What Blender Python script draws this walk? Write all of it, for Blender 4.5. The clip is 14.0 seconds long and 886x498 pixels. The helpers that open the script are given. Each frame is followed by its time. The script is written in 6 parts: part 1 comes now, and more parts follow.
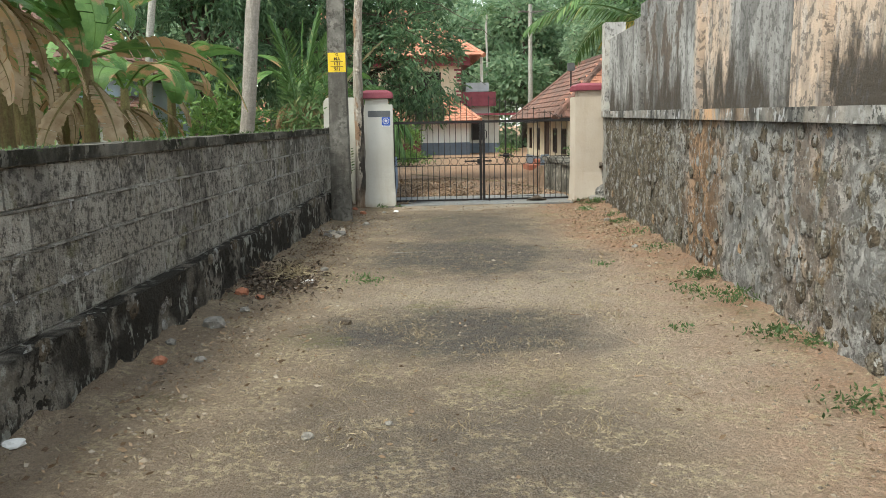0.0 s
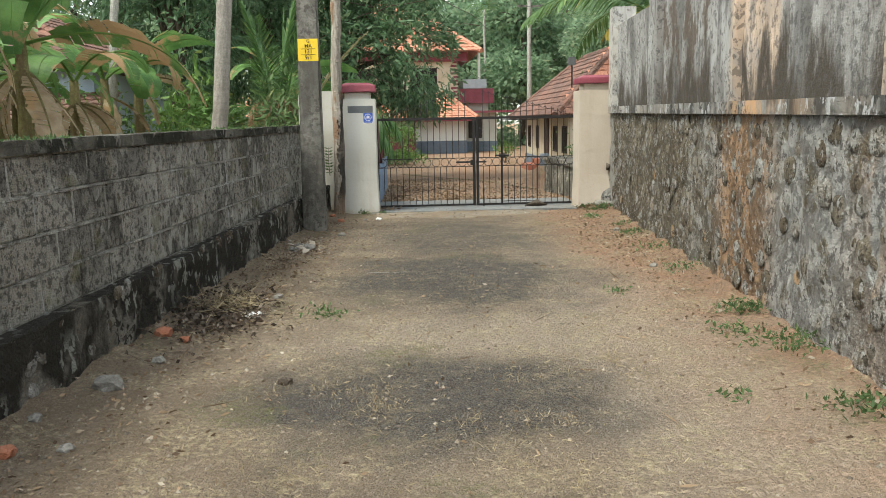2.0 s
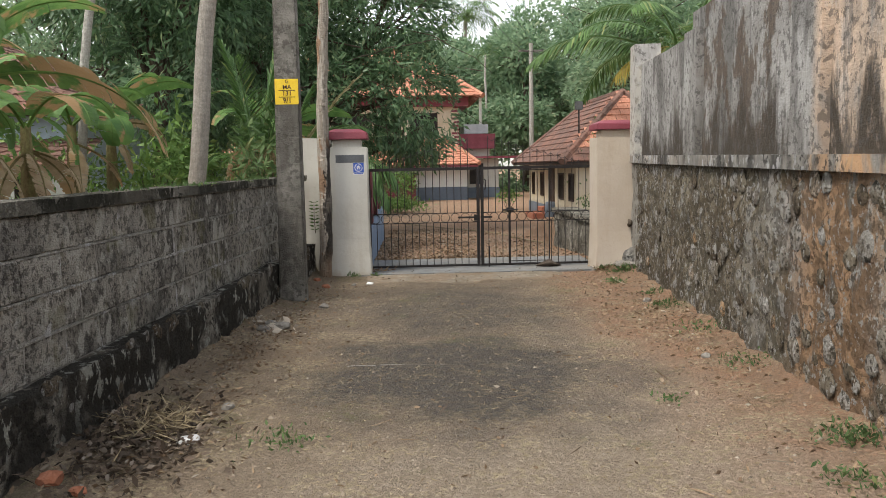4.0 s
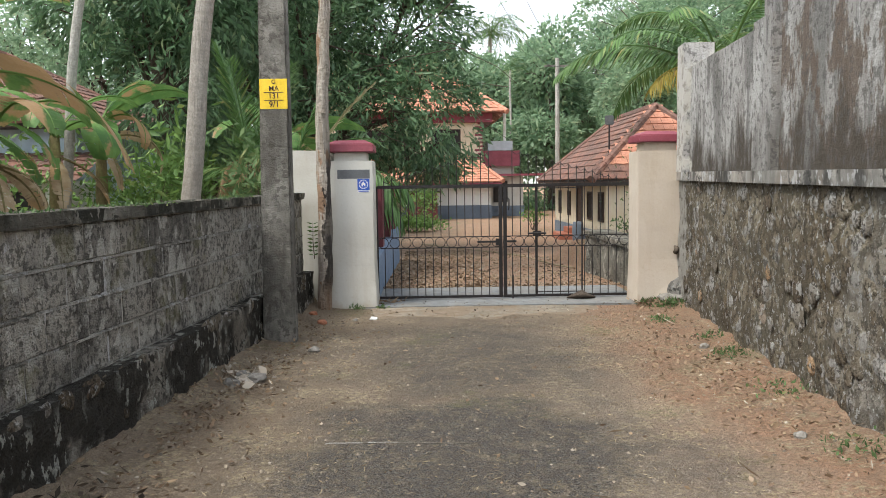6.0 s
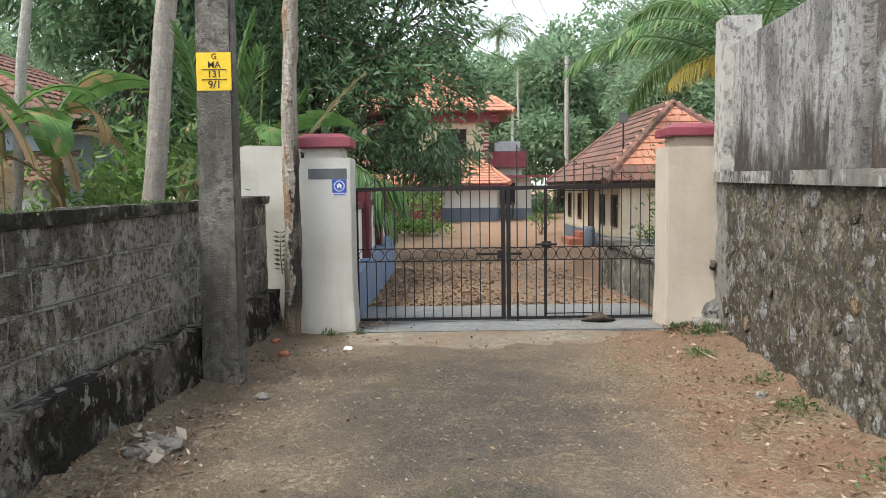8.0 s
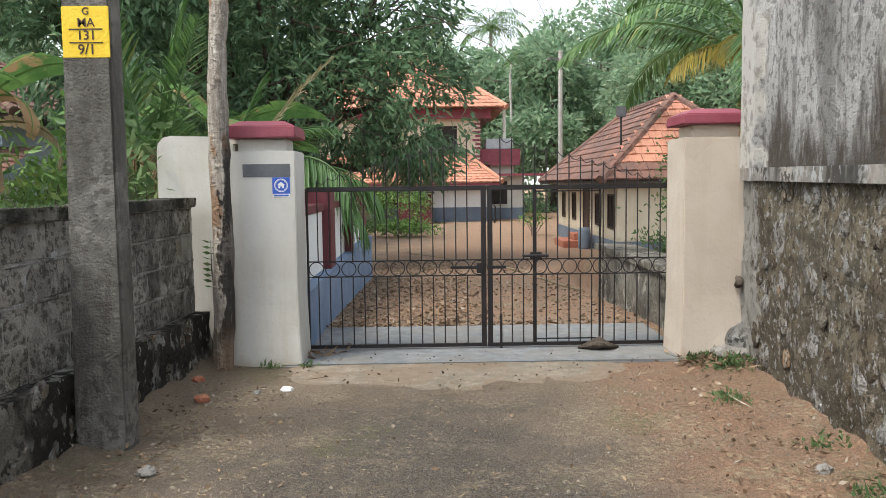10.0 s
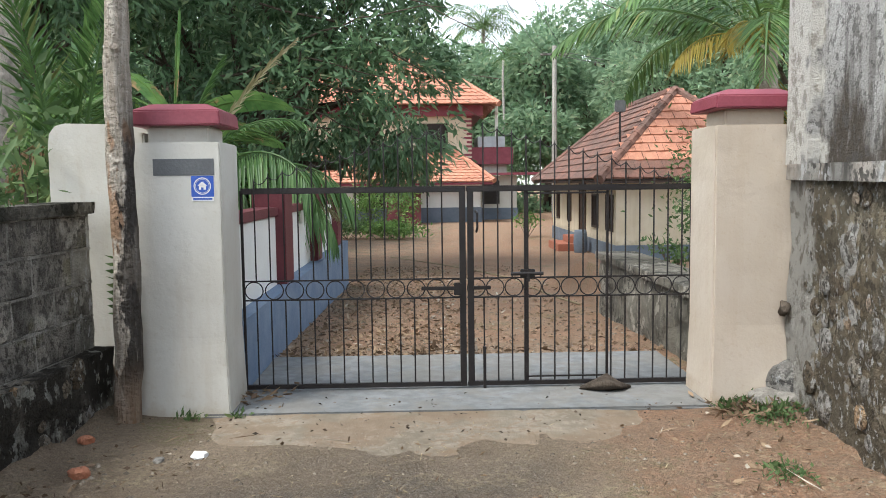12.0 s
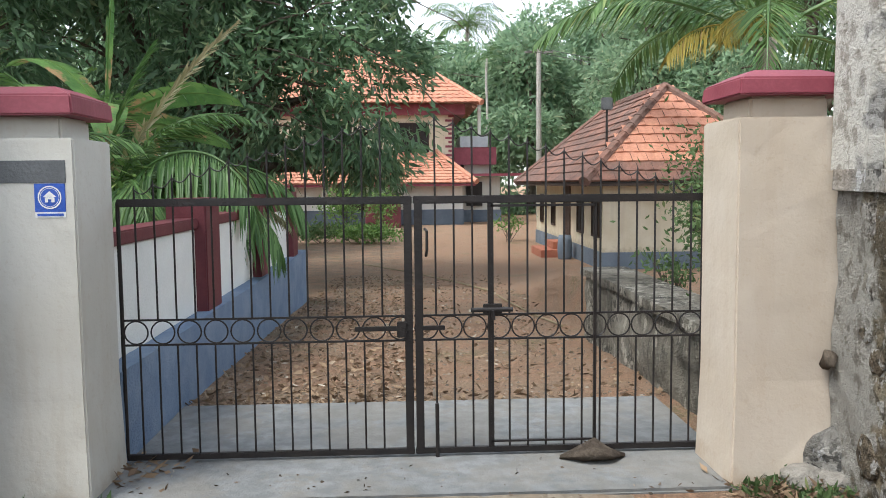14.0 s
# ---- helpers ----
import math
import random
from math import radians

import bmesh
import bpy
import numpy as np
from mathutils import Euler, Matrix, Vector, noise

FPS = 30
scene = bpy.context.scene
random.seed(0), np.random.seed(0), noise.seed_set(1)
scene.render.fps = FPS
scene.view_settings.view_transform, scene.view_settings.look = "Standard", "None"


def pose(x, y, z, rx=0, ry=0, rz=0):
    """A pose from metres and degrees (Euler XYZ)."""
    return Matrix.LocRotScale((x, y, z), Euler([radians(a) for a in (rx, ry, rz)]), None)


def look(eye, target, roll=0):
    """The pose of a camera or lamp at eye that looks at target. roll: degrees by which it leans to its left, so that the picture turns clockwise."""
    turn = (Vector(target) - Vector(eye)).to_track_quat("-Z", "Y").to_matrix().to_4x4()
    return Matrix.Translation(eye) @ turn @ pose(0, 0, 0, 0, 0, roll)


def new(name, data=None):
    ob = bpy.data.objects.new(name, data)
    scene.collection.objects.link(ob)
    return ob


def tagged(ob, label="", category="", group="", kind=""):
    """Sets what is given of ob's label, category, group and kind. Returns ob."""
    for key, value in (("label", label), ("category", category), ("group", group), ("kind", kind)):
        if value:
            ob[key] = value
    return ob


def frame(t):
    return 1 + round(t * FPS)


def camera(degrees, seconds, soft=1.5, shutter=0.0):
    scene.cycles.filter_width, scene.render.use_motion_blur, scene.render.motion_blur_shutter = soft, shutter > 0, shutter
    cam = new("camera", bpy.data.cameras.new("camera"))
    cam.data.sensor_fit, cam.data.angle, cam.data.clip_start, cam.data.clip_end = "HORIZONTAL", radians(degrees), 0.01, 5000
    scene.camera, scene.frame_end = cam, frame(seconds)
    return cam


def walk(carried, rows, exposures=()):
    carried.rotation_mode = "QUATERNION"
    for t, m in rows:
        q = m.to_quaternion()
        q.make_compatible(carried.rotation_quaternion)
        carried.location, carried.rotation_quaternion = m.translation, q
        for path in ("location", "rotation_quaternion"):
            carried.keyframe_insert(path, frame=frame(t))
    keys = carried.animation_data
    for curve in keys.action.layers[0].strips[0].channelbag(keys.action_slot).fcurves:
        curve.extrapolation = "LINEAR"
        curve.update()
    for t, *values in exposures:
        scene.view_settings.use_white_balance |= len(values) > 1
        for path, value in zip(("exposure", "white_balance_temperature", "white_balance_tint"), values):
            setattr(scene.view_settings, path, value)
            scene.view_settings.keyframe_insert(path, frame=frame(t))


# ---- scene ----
cam = camera(57.5, 14.0, soft=0.9)
PATH = [
    (0, (0.123, 1.103, 1.357), (0.217, 3.077, 1.049), -1.1),
    (0.5, (0.184, 1.458, 1.336), (0.28, 3.432, 1.026), -1.0),
    (1, (0.214, 1.805, 1.345), (0.31, 3.778, 1.034), -1.1),
    (1.5, (0.292, 2.154, 1.335), (0.389, 4.127, 1.024), -1.1),
    (2, (0.339, 2.484, 1.334), (0.436, 4.458, 1.021), -1.1),
    (2.5, (0.308, 2.866, 1.36), (0.406, 4.839, 1.048), -1.1),
    (3, (0.339, 3.204, 1.35), (0.437, 5.177, 1.038), -1.0),
    (3.5, (0.413, 3.557, 1.39), (0.511, 5.532, 1.091), -1.1),
    (4, (0.422, 3.943, 1.418), (0.52, 5.93, 1.212), -1.1),
    (4.2, (0.423, 4.097, 1.429), (0.522, 6.088, 1.259), -1.2),
    (6.3, (0.634, 5.555, 1.395), (0.667, 7.548, 1.235), -0.9),
    (6.5, (0.672, 5.721, 1.389), (0.704, 7.715, 1.23), -1.0),
    (7, (0.688, 6.103, 1.391), (0.716, 8.097, 1.232), -0.7),
    (7.2, (0.692, 6.246, 1.41), (0.717, 8.24, 1.252), -0.7),
    (9.3, (0.896, 7.751, 1.392), (0.915, 9.745, 1.235), -0.7),
    (9.5, (0.904, 7.901, 1.399), (0.936, 9.894, 1.239), -0.7),
    (10, (1.001, 8.224, 1.407), (1.036, 10.217, 1.246), -0.7),
    (10.5, (1.024, 8.579, 1.43), (1.06, 10.573, 1.268), -0.7),
    (11, (1.06, 8.873, 1.427), (1.103, 10.866, 1.265), -0.7),
    (11.5, (1.155, 9.228, 1.43), (1.205, 11.221, 1.267), -0.6),
    (12, (1.191, 9.566, 1.411), (1.242, 11.559, 1.248), -0.7),
    (12.5, (1.216, 9.888, 1.435), (1.283, 11.88, 1.273), -0.7),
    (13, (1.32, 10.193, 1.425), (1.406, 12.185, 1.263), -0.6),
    (13.5, (1.417, 10.479, 1.444), (1.504, 12.471, 1.281), -0.6),
    (14, (1.464, 10.809, 1.456), (1.55, 12.801, 1.293), -0.6),
]
EXPOSURES = [(0, 1.42, 6600, 2), (3.3, 1.47, 6680, 3), (4.0, 1.10, 6750, 10), (4.2, 1.10, 6750, 10), (6.3, 1.44, 6420, 8), (10.5, 1.43, 6340, 9), (13, 1.50, 6180, 7), (14, 1.44, 6220, 8)]
walk(cam, [(t, look(eye, target, roll)) for t, eye, target, roll in PATH], EXPOSURES)

# ---- world and sun ----
world = bpy.data.worlds.new("world")
scene.world = world
world.use_nodes = True
wn = world.node_tree
sky = wn.nodes.new("ShaderNodeTexSky")
sky.sky_type = "NISHITA"
sky.sun_disc = False
SUN_EL, SUN_AZ = 60.0, 238.0
sky.sun_elevation, sky.sun_rotation = radians(SUN_EL), radians(SUN_AZ)
sky.air_density, sky.dust_density = 1.0, 1.0
pale = wn.nodes.new("ShaderNodeHueSaturation")
pale.inputs["Saturation"].default_value = 0.3
wn.links.new(sky.outputs[0], pale.inputs["Color"])
wn.links.new(pale.outputs[0], wn.nodes["Background"].inputs[0])
wn.nodes["Background"].inputs[1].default_value = 0.15
sun = new("sun", bpy.data.lights.new("sun", "SUN"))
sun.data.energy, sun.data.angle, sun.data.color = 1.5, radians(20), (1.0, 0.95, 0.87)
sd = Vector((math.sin(radians(SUN_AZ)) * math.cos(radians(SUN_EL)), math.cos(radians(SUN_AZ)) * math.cos(radians(SUN_EL)), math.sin(radians(SUN_EL))))
sun.matrix_world = look(sd * 50, (0, 0, 0))


# ---- materials ----
class Nodes:
    """A small wrapper to write node materials in few lines."""

    def __init__(self, name):
        self.m = bpy.data.materials.new(name)
        self.m.use_nodes = True
        self.t = self.m.node_tree
        self.b = self.t.nodes["Principled BSDF"]
        self.co = self.t.nodes.new("ShaderNodeNewGeometry").outputs["Position"]

    def put(self, socket, v):
        if isinstance(v, bpy.types.NodeSocket):
            self.t.links.new(v, socket)
        else:
            socket.default_value = (*v, 1) if isinstance(v, tuple) and len(v) == 3 and socket.type == "RGBA" else v

    def scaled(self, co, s):
        n = self.t.nodes.new("ShaderNodeVectorMath")
        n.operation = "MULTIPLY"
        self.put(n.inputs[0], co)
        self.put(n.inputs[1], s)
        return n.outputs[0]

    def noise(self, scale, detail=4.0, rough=0.6, co=None, lo=0.35, hi=0.65, distort=0.0):
        n = self.t.nodes.new("ShaderNodeTexNoise")
        self.put(n.inputs["Vector"], co or self.co)
        n.inputs["Scale"].default_value, n.inputs["Detail"].default_value = scale, detail
        n.inputs["Roughness"].default_value, n.inputs["Distortion"].default_value = rough, distort
        return self.ramp(n.outputs["Fac"], lo, hi)

    def voronoi(self, scale, lo, hi, co=None, feature="F1", rand=1.0):
        n = self.t.nodes.new("ShaderNodeTexVoronoi")
        n.feature = feature
        self.put(n.inputs["Vector"], co or self.co)
        n.inputs["Scale"].default_value, n.inputs["Randomness"].default_value = scale, rand
        return self.ramp(n.outputs["Distance"], lo, hi)

    def ramp(self, v, lo, hi, a=0.0, b=1.0):
        n = self.t.nodes.new("ShaderNodeMapRange")
        n.interpolation_type = "SMOOTHSTEP"
        self.put(n.inputs[0], v)
        for k, x in enumerate((lo, hi, a, b)):
            n.inputs[k + 1].default_value = x
        return n.outputs[0]

    def math(self, op, a, b=0.0):
        n = self.t.nodes.new("ShaderNodeMath")
        n.operation = op
        self.put(n.inputs[0], a)
        self.put(n.inputs[1], b)
        return n.outputs[0]

    def mix(self, f, a, b):
        n = self.t.nodes.new("ShaderNodeMix")
        n.data_type = "RGBA"
        self.put(n.inputs[0], f)
        self.put(n.inputs[6], a)
        self.put(n.inputs[7], b)
        return n.outputs[2]

    def axis(self, k, co=None):
        n = self.t.nodes.new("ShaderNodeSeparateXYZ")
        self.put(n.inputs[0], co or self.co)
        return n.outputs[k]

    def blob(self, cx, cy, rx, ry, soft=0.5):
        n = self.t.nodes.new("ShaderNodeVectorMath")
        n.operation = "SUBTRACT"
        self.put(n.inputs[0], self.co)
        n.inputs[1].default_value = (cx, cy, 0)
        v = self.scaled(n.outputs[0], (1 / rx, 1 / ry, 0))
        d = self.t.nodes.new("ShaderNodeVectorMath")
        d.operation = "LENGTH"
        self.put(d.inputs[0], v)
        wob = self.noise(1.6, 3, 0.6, lo=0, hi=1)
        return self.ramp(self.math("ADD", d.outputs["Value"], self.math("MULTIPLY", self.math("SUBTRACT", wob, 0.5), 0.9)), 1 - soft, 1 + soft, 1, 0)

    def object_random(self):
        return self.t.nodes.new("ShaderNodeObjectInfo").outputs["Random"]

    def island_random(self):
        n = self.t.nodes.new("ShaderNodeNewGeometry")
        return n.outputs["Random Per Island"]

    def done(self, color, rough=0.8, height=None, depth=0.01, metal=0.0, spec=0.5, translucent=0.0):
        self.put(self.b.inputs["Base Color"], color)
        self.put(self.b.inputs["Roughness"], rough)
        self.b.inputs["Metallic"].default_value = metal
        self.b.inputs["Specular IOR Level"].default_value = spec
        if height is not None:
            n = self.t.nodes.new("ShaderNodeBump")
            n.inputs["Distance"].default_value = depth
            self.put(n.inputs["Height"], height)
            self.t.links.new(n.outputs[0], self.b.inputs["Normal"])
        if translucent:
            tr = self.t.nodes.new("ShaderNodeBsdfTranslucent")
            self.put(tr.inputs[0], color)
            mx = self.t.nodes.new("ShaderNodeMixShader")
            mx.inputs[0].default_value = translucent
            self.t.links.new(self.b.outputs[0], mx.inputs[1])
            self.t.links.new(tr.outputs[0], mx.inputs[2])
            self.t.links.new(mx.outputs[0], self.t.nodes["Material Output"].inputs[0])
        return self.m


def plain(name, a, b, scale=6.0, rough=0.7, depth=0.003, fine=60.0, metal=0.0, spec=0.4):
    """Paint or stone: two tones in broad clouds, with a fine grain."""
    n = Nodes(name)
    cloud = n.noise(scale, 6, 0.65)
    grain = n.noise(fine, 3, 0.6)
    c = n.mix(cloud, a, b)
    c = n.mix(n.math("MULTIPLY", grain, 0.25), c, tuple(0.75 * v for v in a))
    return n.done(c, rough, grain, depth, metal, spec)


def leafy(name, a, b, c, rough=0.5, translucent=0.3):
    n = Nodes(name)
    r = n.island_random()
    col = n.mix(n.ramp(r, 0, 0.8), a, b)
    col = n.mix(n.ramp(r, 0.88, 1.0), col, c)
    col = n.mix(n.math("MULTIPLY", n.noise(0.7, 3), 0.4), col, tuple(0.5 * v for v in a))
    return n.done(col, rough, translucent=translucent, spec=0.3)


def ground_material():
    n = Nodes("bare_earth")
    big = n.noise(0.55, 4, 0.55)
    mid = n.noise(3.0, 5, 0.6)
    fine = n.noise(42, 4, 0.7, lo=0.38, hi=0.62)
    grit = n.noise(130, 3, 0.6, lo=0.40, hi=0.60)
    dirt = n.mix(big, (0.32, 0.247, 0.176), (0.39, 0.305, 0.22))
    dirt = n.mix(n.math("MULTIPLY", mid, 0.55), dirt, (0.24, 0.18, 0.118))
    x, y = n.axis(0), n.axis(1)
    # redder laterite along one verge and all over the yard
    verge = n.ramp(n.math("SUBTRACT", x, n.math("MULTIPLY", y, 0.07)), 0.85, 1.6)
    yard = n.ramp(y, 15.5, 17.0)
    red = n.math("MULTIPLY", n.math("MAXIMUM", verge, yard), n.ramp(mid, 0, 1, 0.6, 1.0))
    dirt = n.mix(red, dirt, (0.43, 0.245, 0.15))
    # pale trodden dust
    dust = n.math("MAXIMUM", n.blob(1.0, 7.45, 1.3, 0.75, 0.6), n.blob(1.75, 7.0, 0.65, 3.2, 0.6))
    dirt = n.mix(n.math("MULTIPLY", dust, 0.55), dirt, (0.52, 0.435, 0.345))
    # leaf mould along the other wall
    mould = n.math("MULTIPLY", n.ramp(n.math("SUBTRACT", x, n.math("MULTIPLY", y, 0.086)), -1.55, -0.95, 1, 0), n.noise(2.2, 5, 0.6, lo=0.35, hi=0.6))
    dirt = n.mix(n.math("MULTIPLY", mould, 0.7), dirt, (0.235, 0.175, 0.12))
    # worn asphalt showing through the earth
    tar = n.math("MAXIMUM", n.blob(0.8, 9.4, 1.1, 1.25, 0.4), n.blob(0.45, 6.3, 0.95, 0.72, 0.45))
    tar = n.math("MAXIMUM", tar, n.math("MULTIPLY", n.blob(0.25, 4.3, 0.85, 0.9, 0.7), 0.7))
    tar = n.math("MAXIMUM", tar, n.math("MULTIPLY", n.blob(0.95, 11.9, 1.05, 1.6, 0.6), 0.85))
    tar = n.math("MULTIPLY", tar, n.ramp(n.noise(9, 5, 0.65), 0, 0.5, 0.8, 1.0))
    grey = n.mix(grit, (0.030, 0.029, 0.028), (0.18, 0.17, 0.155))
    col = n.mix(tar, dirt, grey)
    # dry straw, moss
    straw = n.math("MULTIPLY", n.noise(2.3, 4, 0.6, lo=0.46, hi=0.58), n.noise(26, 5, 0.7, lo=0.47, hi=0.57))
    straw = n.math("MULTIPLY", straw, n.ramp(y, 13.0, 14.0, 1, 0.1))
    straw = n.math("MULTIPLY", straw, n.math("SUBTRACT", 1.0, n.math("MULTIPLY", tar, n.ramp(y, 4.8, 6.0, 0.2, 0.85))))
    col = n.mix(n.math("MULTIPLY", straw, 0.75), col, (0.53, 0.44, 0.28))
    moss = n.math("MULTIPLY", n.noise(1.1, 4, 0.6, lo=0.56, hi=0.68), n.noise(30, 4, 0.6, lo=0.42, hi=0.56))
    col = n.mix(n.math("MULTIPLY", moss, 0.7), col, (0.18, 0.185, 0.08))
    col = n.mix(n.math("MULTIPLY", fine, 0.46), col, (0.15, 0.115, 0.08))
    col = n.mix(n.math("MULTIPLY", n.math("MULTIPLY", grit, n.math("SUBTRACT", 1.0, n.math("MULTIPLY", tar, 0.8))), 0.17), col, (0.58, 0.48, 0.37))
    pebbles = n.voronoi(26, 0.07, 0.13)
    few = n.noise(2.7, 3, 0.6, lo=0.45, hi=0.62)
    col = n.mix(n.math("MULTIPLY", n.math("MULTIPLY", n.math("SUBTRACT", 1.0, pebbles), few), 0.6), col, (0.55, 0.50, 0.43))
    chips = n.voronoi(17, 0.05, 0.10, n.scaled(n.co, (1.0, 1.3, 1.0)))
    col = n.mix(n.math("MULTIPLY", n.math("MULTIPLY", n.math("SUBTRACT", 1.0, chips), n.noise(3.9, 3, 0.6, lo=0.48, hi=0.6)), 0.7), col, (0.10, 0.07, 0.05))
    h = n.math("ADD", n.math("MULTIPLY", mid, 1.5), n.math("ADD", fine, n.math("MULTIPLY", grit, 0.4)))
    return n.done(col, 0.93, h, 0.014, spec=0.2)


def grimy_wall(name, base, pale_col, black, rust, streak=True, rust_at=None, amount=0.5, relief=0.012, spots=0.85, cover=0.45):
    """Old render: clouds, algae blotches and runs, rust stains and flecks of lichen."""
    n = Nodes(name)
    cloud = n.noise(1.3, 4, 0.55)
    mid = n.noise(9, 5, 0.6)
    fine = n.noise(60, 4, 0.65)
    c = n.mix(cloud, base, pale_col)
    c = n.mix(n.math("MULTIPLY", mid, 0.5), c, tuple(0.55 * v for v in base))
    if rust_at:
        stain = n.noise(1.0, 5, 0.55, n.scaled(n.co, (2.4, 2.4, 0.6)), 0.46, 0.56, 0.4)
        near = n.math("MAXIMUM", n.ramp(n.math("ABSOLUTE", n.math("SUBTRACT", n.axis(1), rust_at)), 0.1, 1.3, 1, 0), 0.10)
        c = n.mix(n.math("MULTIPLY", n.math("MULTIPLY", stain, near), 0.9), c, rust)
    dark = n.noise(2.0, 6, 0.58, n.scaled(n.co, (1, 1, 0.7)), cover, cover + 0.11)
    if streak:
        runs = n.noise(1.0, 6, 0.6, n.scaled(n.co, (7.0, 7.0, 1.1)), 0.42, 0.58)
        dark = n.math("MULTIPLY", dark, n.math("ADD", n.math("MULTIPLY", runs, 0.65), 0.35))
    c = n.mix(n.math("MULTIPLY", dark, amount), c, black)
    speck = n.math("MULTIPLY", n.noise(20, 5, 0.62, lo=0.50, hi=0.56), n.noise(2.6, 3, 0.5, lo=0.45, hi=0.6))
    c = n.mix(n.math("MULTIPLY", speck, amount), c, black)
    spot = n.math("MULTIPLY", n.noise(13, 5, 0.62, n.scaled(n.co, (1, 1, 0.6)), 0.55, 0.60), n.noise(1.7, 3, 0.5, lo=0.42, hi=0.58))
    c = n.mix(n.math("MULTIPLY", spot, spots), c, tuple(min(0.6, 1.35 * v) for v in pale_col))
    h = n.math("ADD", n.math("MULTIPLY", mid, 1.2), n.math("ADD", fine, n.math("MULTIPLY", spot, 0.5)))
    return n.done(c, 0.92, h, relief, spec=0.15)


def limewash(n, c):
    """The whitewashed end of the tall wall, flaking at its edge."""
    e = n.math("ADD", n.axis(1), n.math("MULTIPLY", n.noise(3.5, 5, 0.6, lo=0.2, hi=0.8), 0.45))
    white = n.mix(n.noise(11, 5, 0.6, lo=0.5, hi=0.62), (0.50, 0.48, 0.435), (0.29, 0.265, 0.23))
    return n.mix(n.math("MULTIPLY", n.ramp(e, 14.28, 14.40), 0.95), c, white)


def rubble_face():
    """Flush-pointed rubble: brown crust, pale worn stones, black algae, orange stains."""
    n = Nodes("rubble_face")
    fine = n.noise(60, 4, 0.65)
    mid = n.noise(13, 6, 0.65)
    c = n.mix(n.noise(1.6, 5, 0.6), (0.24, 0.195, 0.125), (0.36, 0.32, 0.23))
    c = n.mix(n.math("MULTIPLY", mid, 0.45), c, (0.14, 0.11, 0.076))
    near = n.ramp(n.math("ADD", n.axis(1), n.math("MULTIPLY", n.noise(1.2, 4, 0.55, lo=0.2, hi=0.8), 3.0)), 8.6, 11.5, 1, 0)
    bloom = n.math("MULTIPLY", n.noise(3.0, 7, 0.66, lo=0.37, hi=0.46), n.math("ADD", n.math("MULTIPLY", near, 0.92), 0.08))
    c = n.mix(n.math("MULTIPLY", bloom, 0.9), c, n.mix(mid, (0.50, 0.49, 0.47), (0.66, 0.65, 0.63)))
    warp = n.t.nodes.new("ShaderNodeTexNoise")
    warp.inputs["Scale"].default_value = 7.0
    n.put(warp.inputs["Vector"], n.co)
    add = n.t.nodes.new("ShaderNodeVectorMath")
    n.put(add.inputs[0], n.co)
    n.put(add.inputs[1], n.scaled(warp.outputs["Color"], (0.14, 0.14, 0.14)))
    v = n.t.nodes.new("ShaderNodeTexVoronoi")
    v.inputs["Scale"].default_value = 5.2
    n.put(v.inputs["Vector"], add.outputs[0])
    cell = n.t.nodes.new("ShaderNodeSeparateColor")
    n.put(cell.inputs[0], v.outputs["Color"])
    body = n.math("MULTIPLY", n.ramp(v.outputs["Distance"], 0.27, 0.36, 1, 0), n.ramp(cell.outputs[0], 0.55, 0.65))
    c = n.mix(n.math("MULTIPLY", body, 0.8), c, n.mix(cell.outputs[1], (0.36, 0.35, 0.32), (0.62, 0.61, 0.59)))
    v2 = n.t.nodes.new("ShaderNodeTexVoronoi")
    v2.inputs["Scale"].default_value = 13.0
    n.put(v2.inputs["Vector"], add.outputs[0])
    cell2 = n.t.nodes.new("ShaderNodeSeparateColor")
    n.put(cell2.inputs[0], v2.outputs["Color"])
    lichen = n.math("MULTIPLY", n.ramp(v2.outputs["Distance"], 0.22, 0.34, 1, 0), n.ramp(cell2.outputs[0], 0.66, 0.74))
    c = n.mix(n.math("MULTIPLY", lichen, 0.8), c, (0.58, 0.57, 0.54))
    stain = n.noise(1.0, 6, 0.62, n.scaled(n.co, (3.0, 3.0, 1.0)), 0.38, 0.46, 0.6)
    at = n.math("MAXIMUM", n.ramp(n.math("ABSOLUTE", n.math("SUBTRACT", n.axis(1), 8.35)), 0.25, 0.9, 1, 0.05), n.ramp(n.math("ABSOLUTE", n.math("SUBTRACT", n.axis(1), 6.0)), 0.1, 0.9, 0.45, 0.0))
    c = n.mix(n.math("MULTIPLY", n.math("MULTIPLY", stain, at), 0.9), c, (0.56, 0.34, 0.19))
    crack = n.ramp(v.outputs["Distance"], 0.50, 0.62)
    algae = n.noise(2.6, 7, 0.66, lo=0.52, hi=0.58)
    speck = n.noise(15, 6, 0.7, lo=0.52, hi=0.555)
    black = n.math("MAXIMUM", n.math("MULTIPLY", speck, 0.65), n.math("MAXIMUM", n.math("MULTIPLY", algae, 0.5), n.math("MULTIPLY", crack, 0.45)))
    c = n.mix(black, c, (0.045, 0.039, 0.030))
    fleck = n.noise(21, 6, 0.7, lo=0.57, hi=0.60)
    c = n.mix(n.math("MULTIPLY", fleck, 0.75), c, (0.56, 0.55, 0.52))
    c = limewash(n, c)
    h = n.math("ADD", n.math("MULTIPLY", body, 1.4), n.math("ADD", n.math("MULTIPLY", mid, 1.5), n.math("ADD", fine, n.math("ADD", fleck, lichen))))
    return n.done(c, 0.92, h, 0.028, spec=0.15)


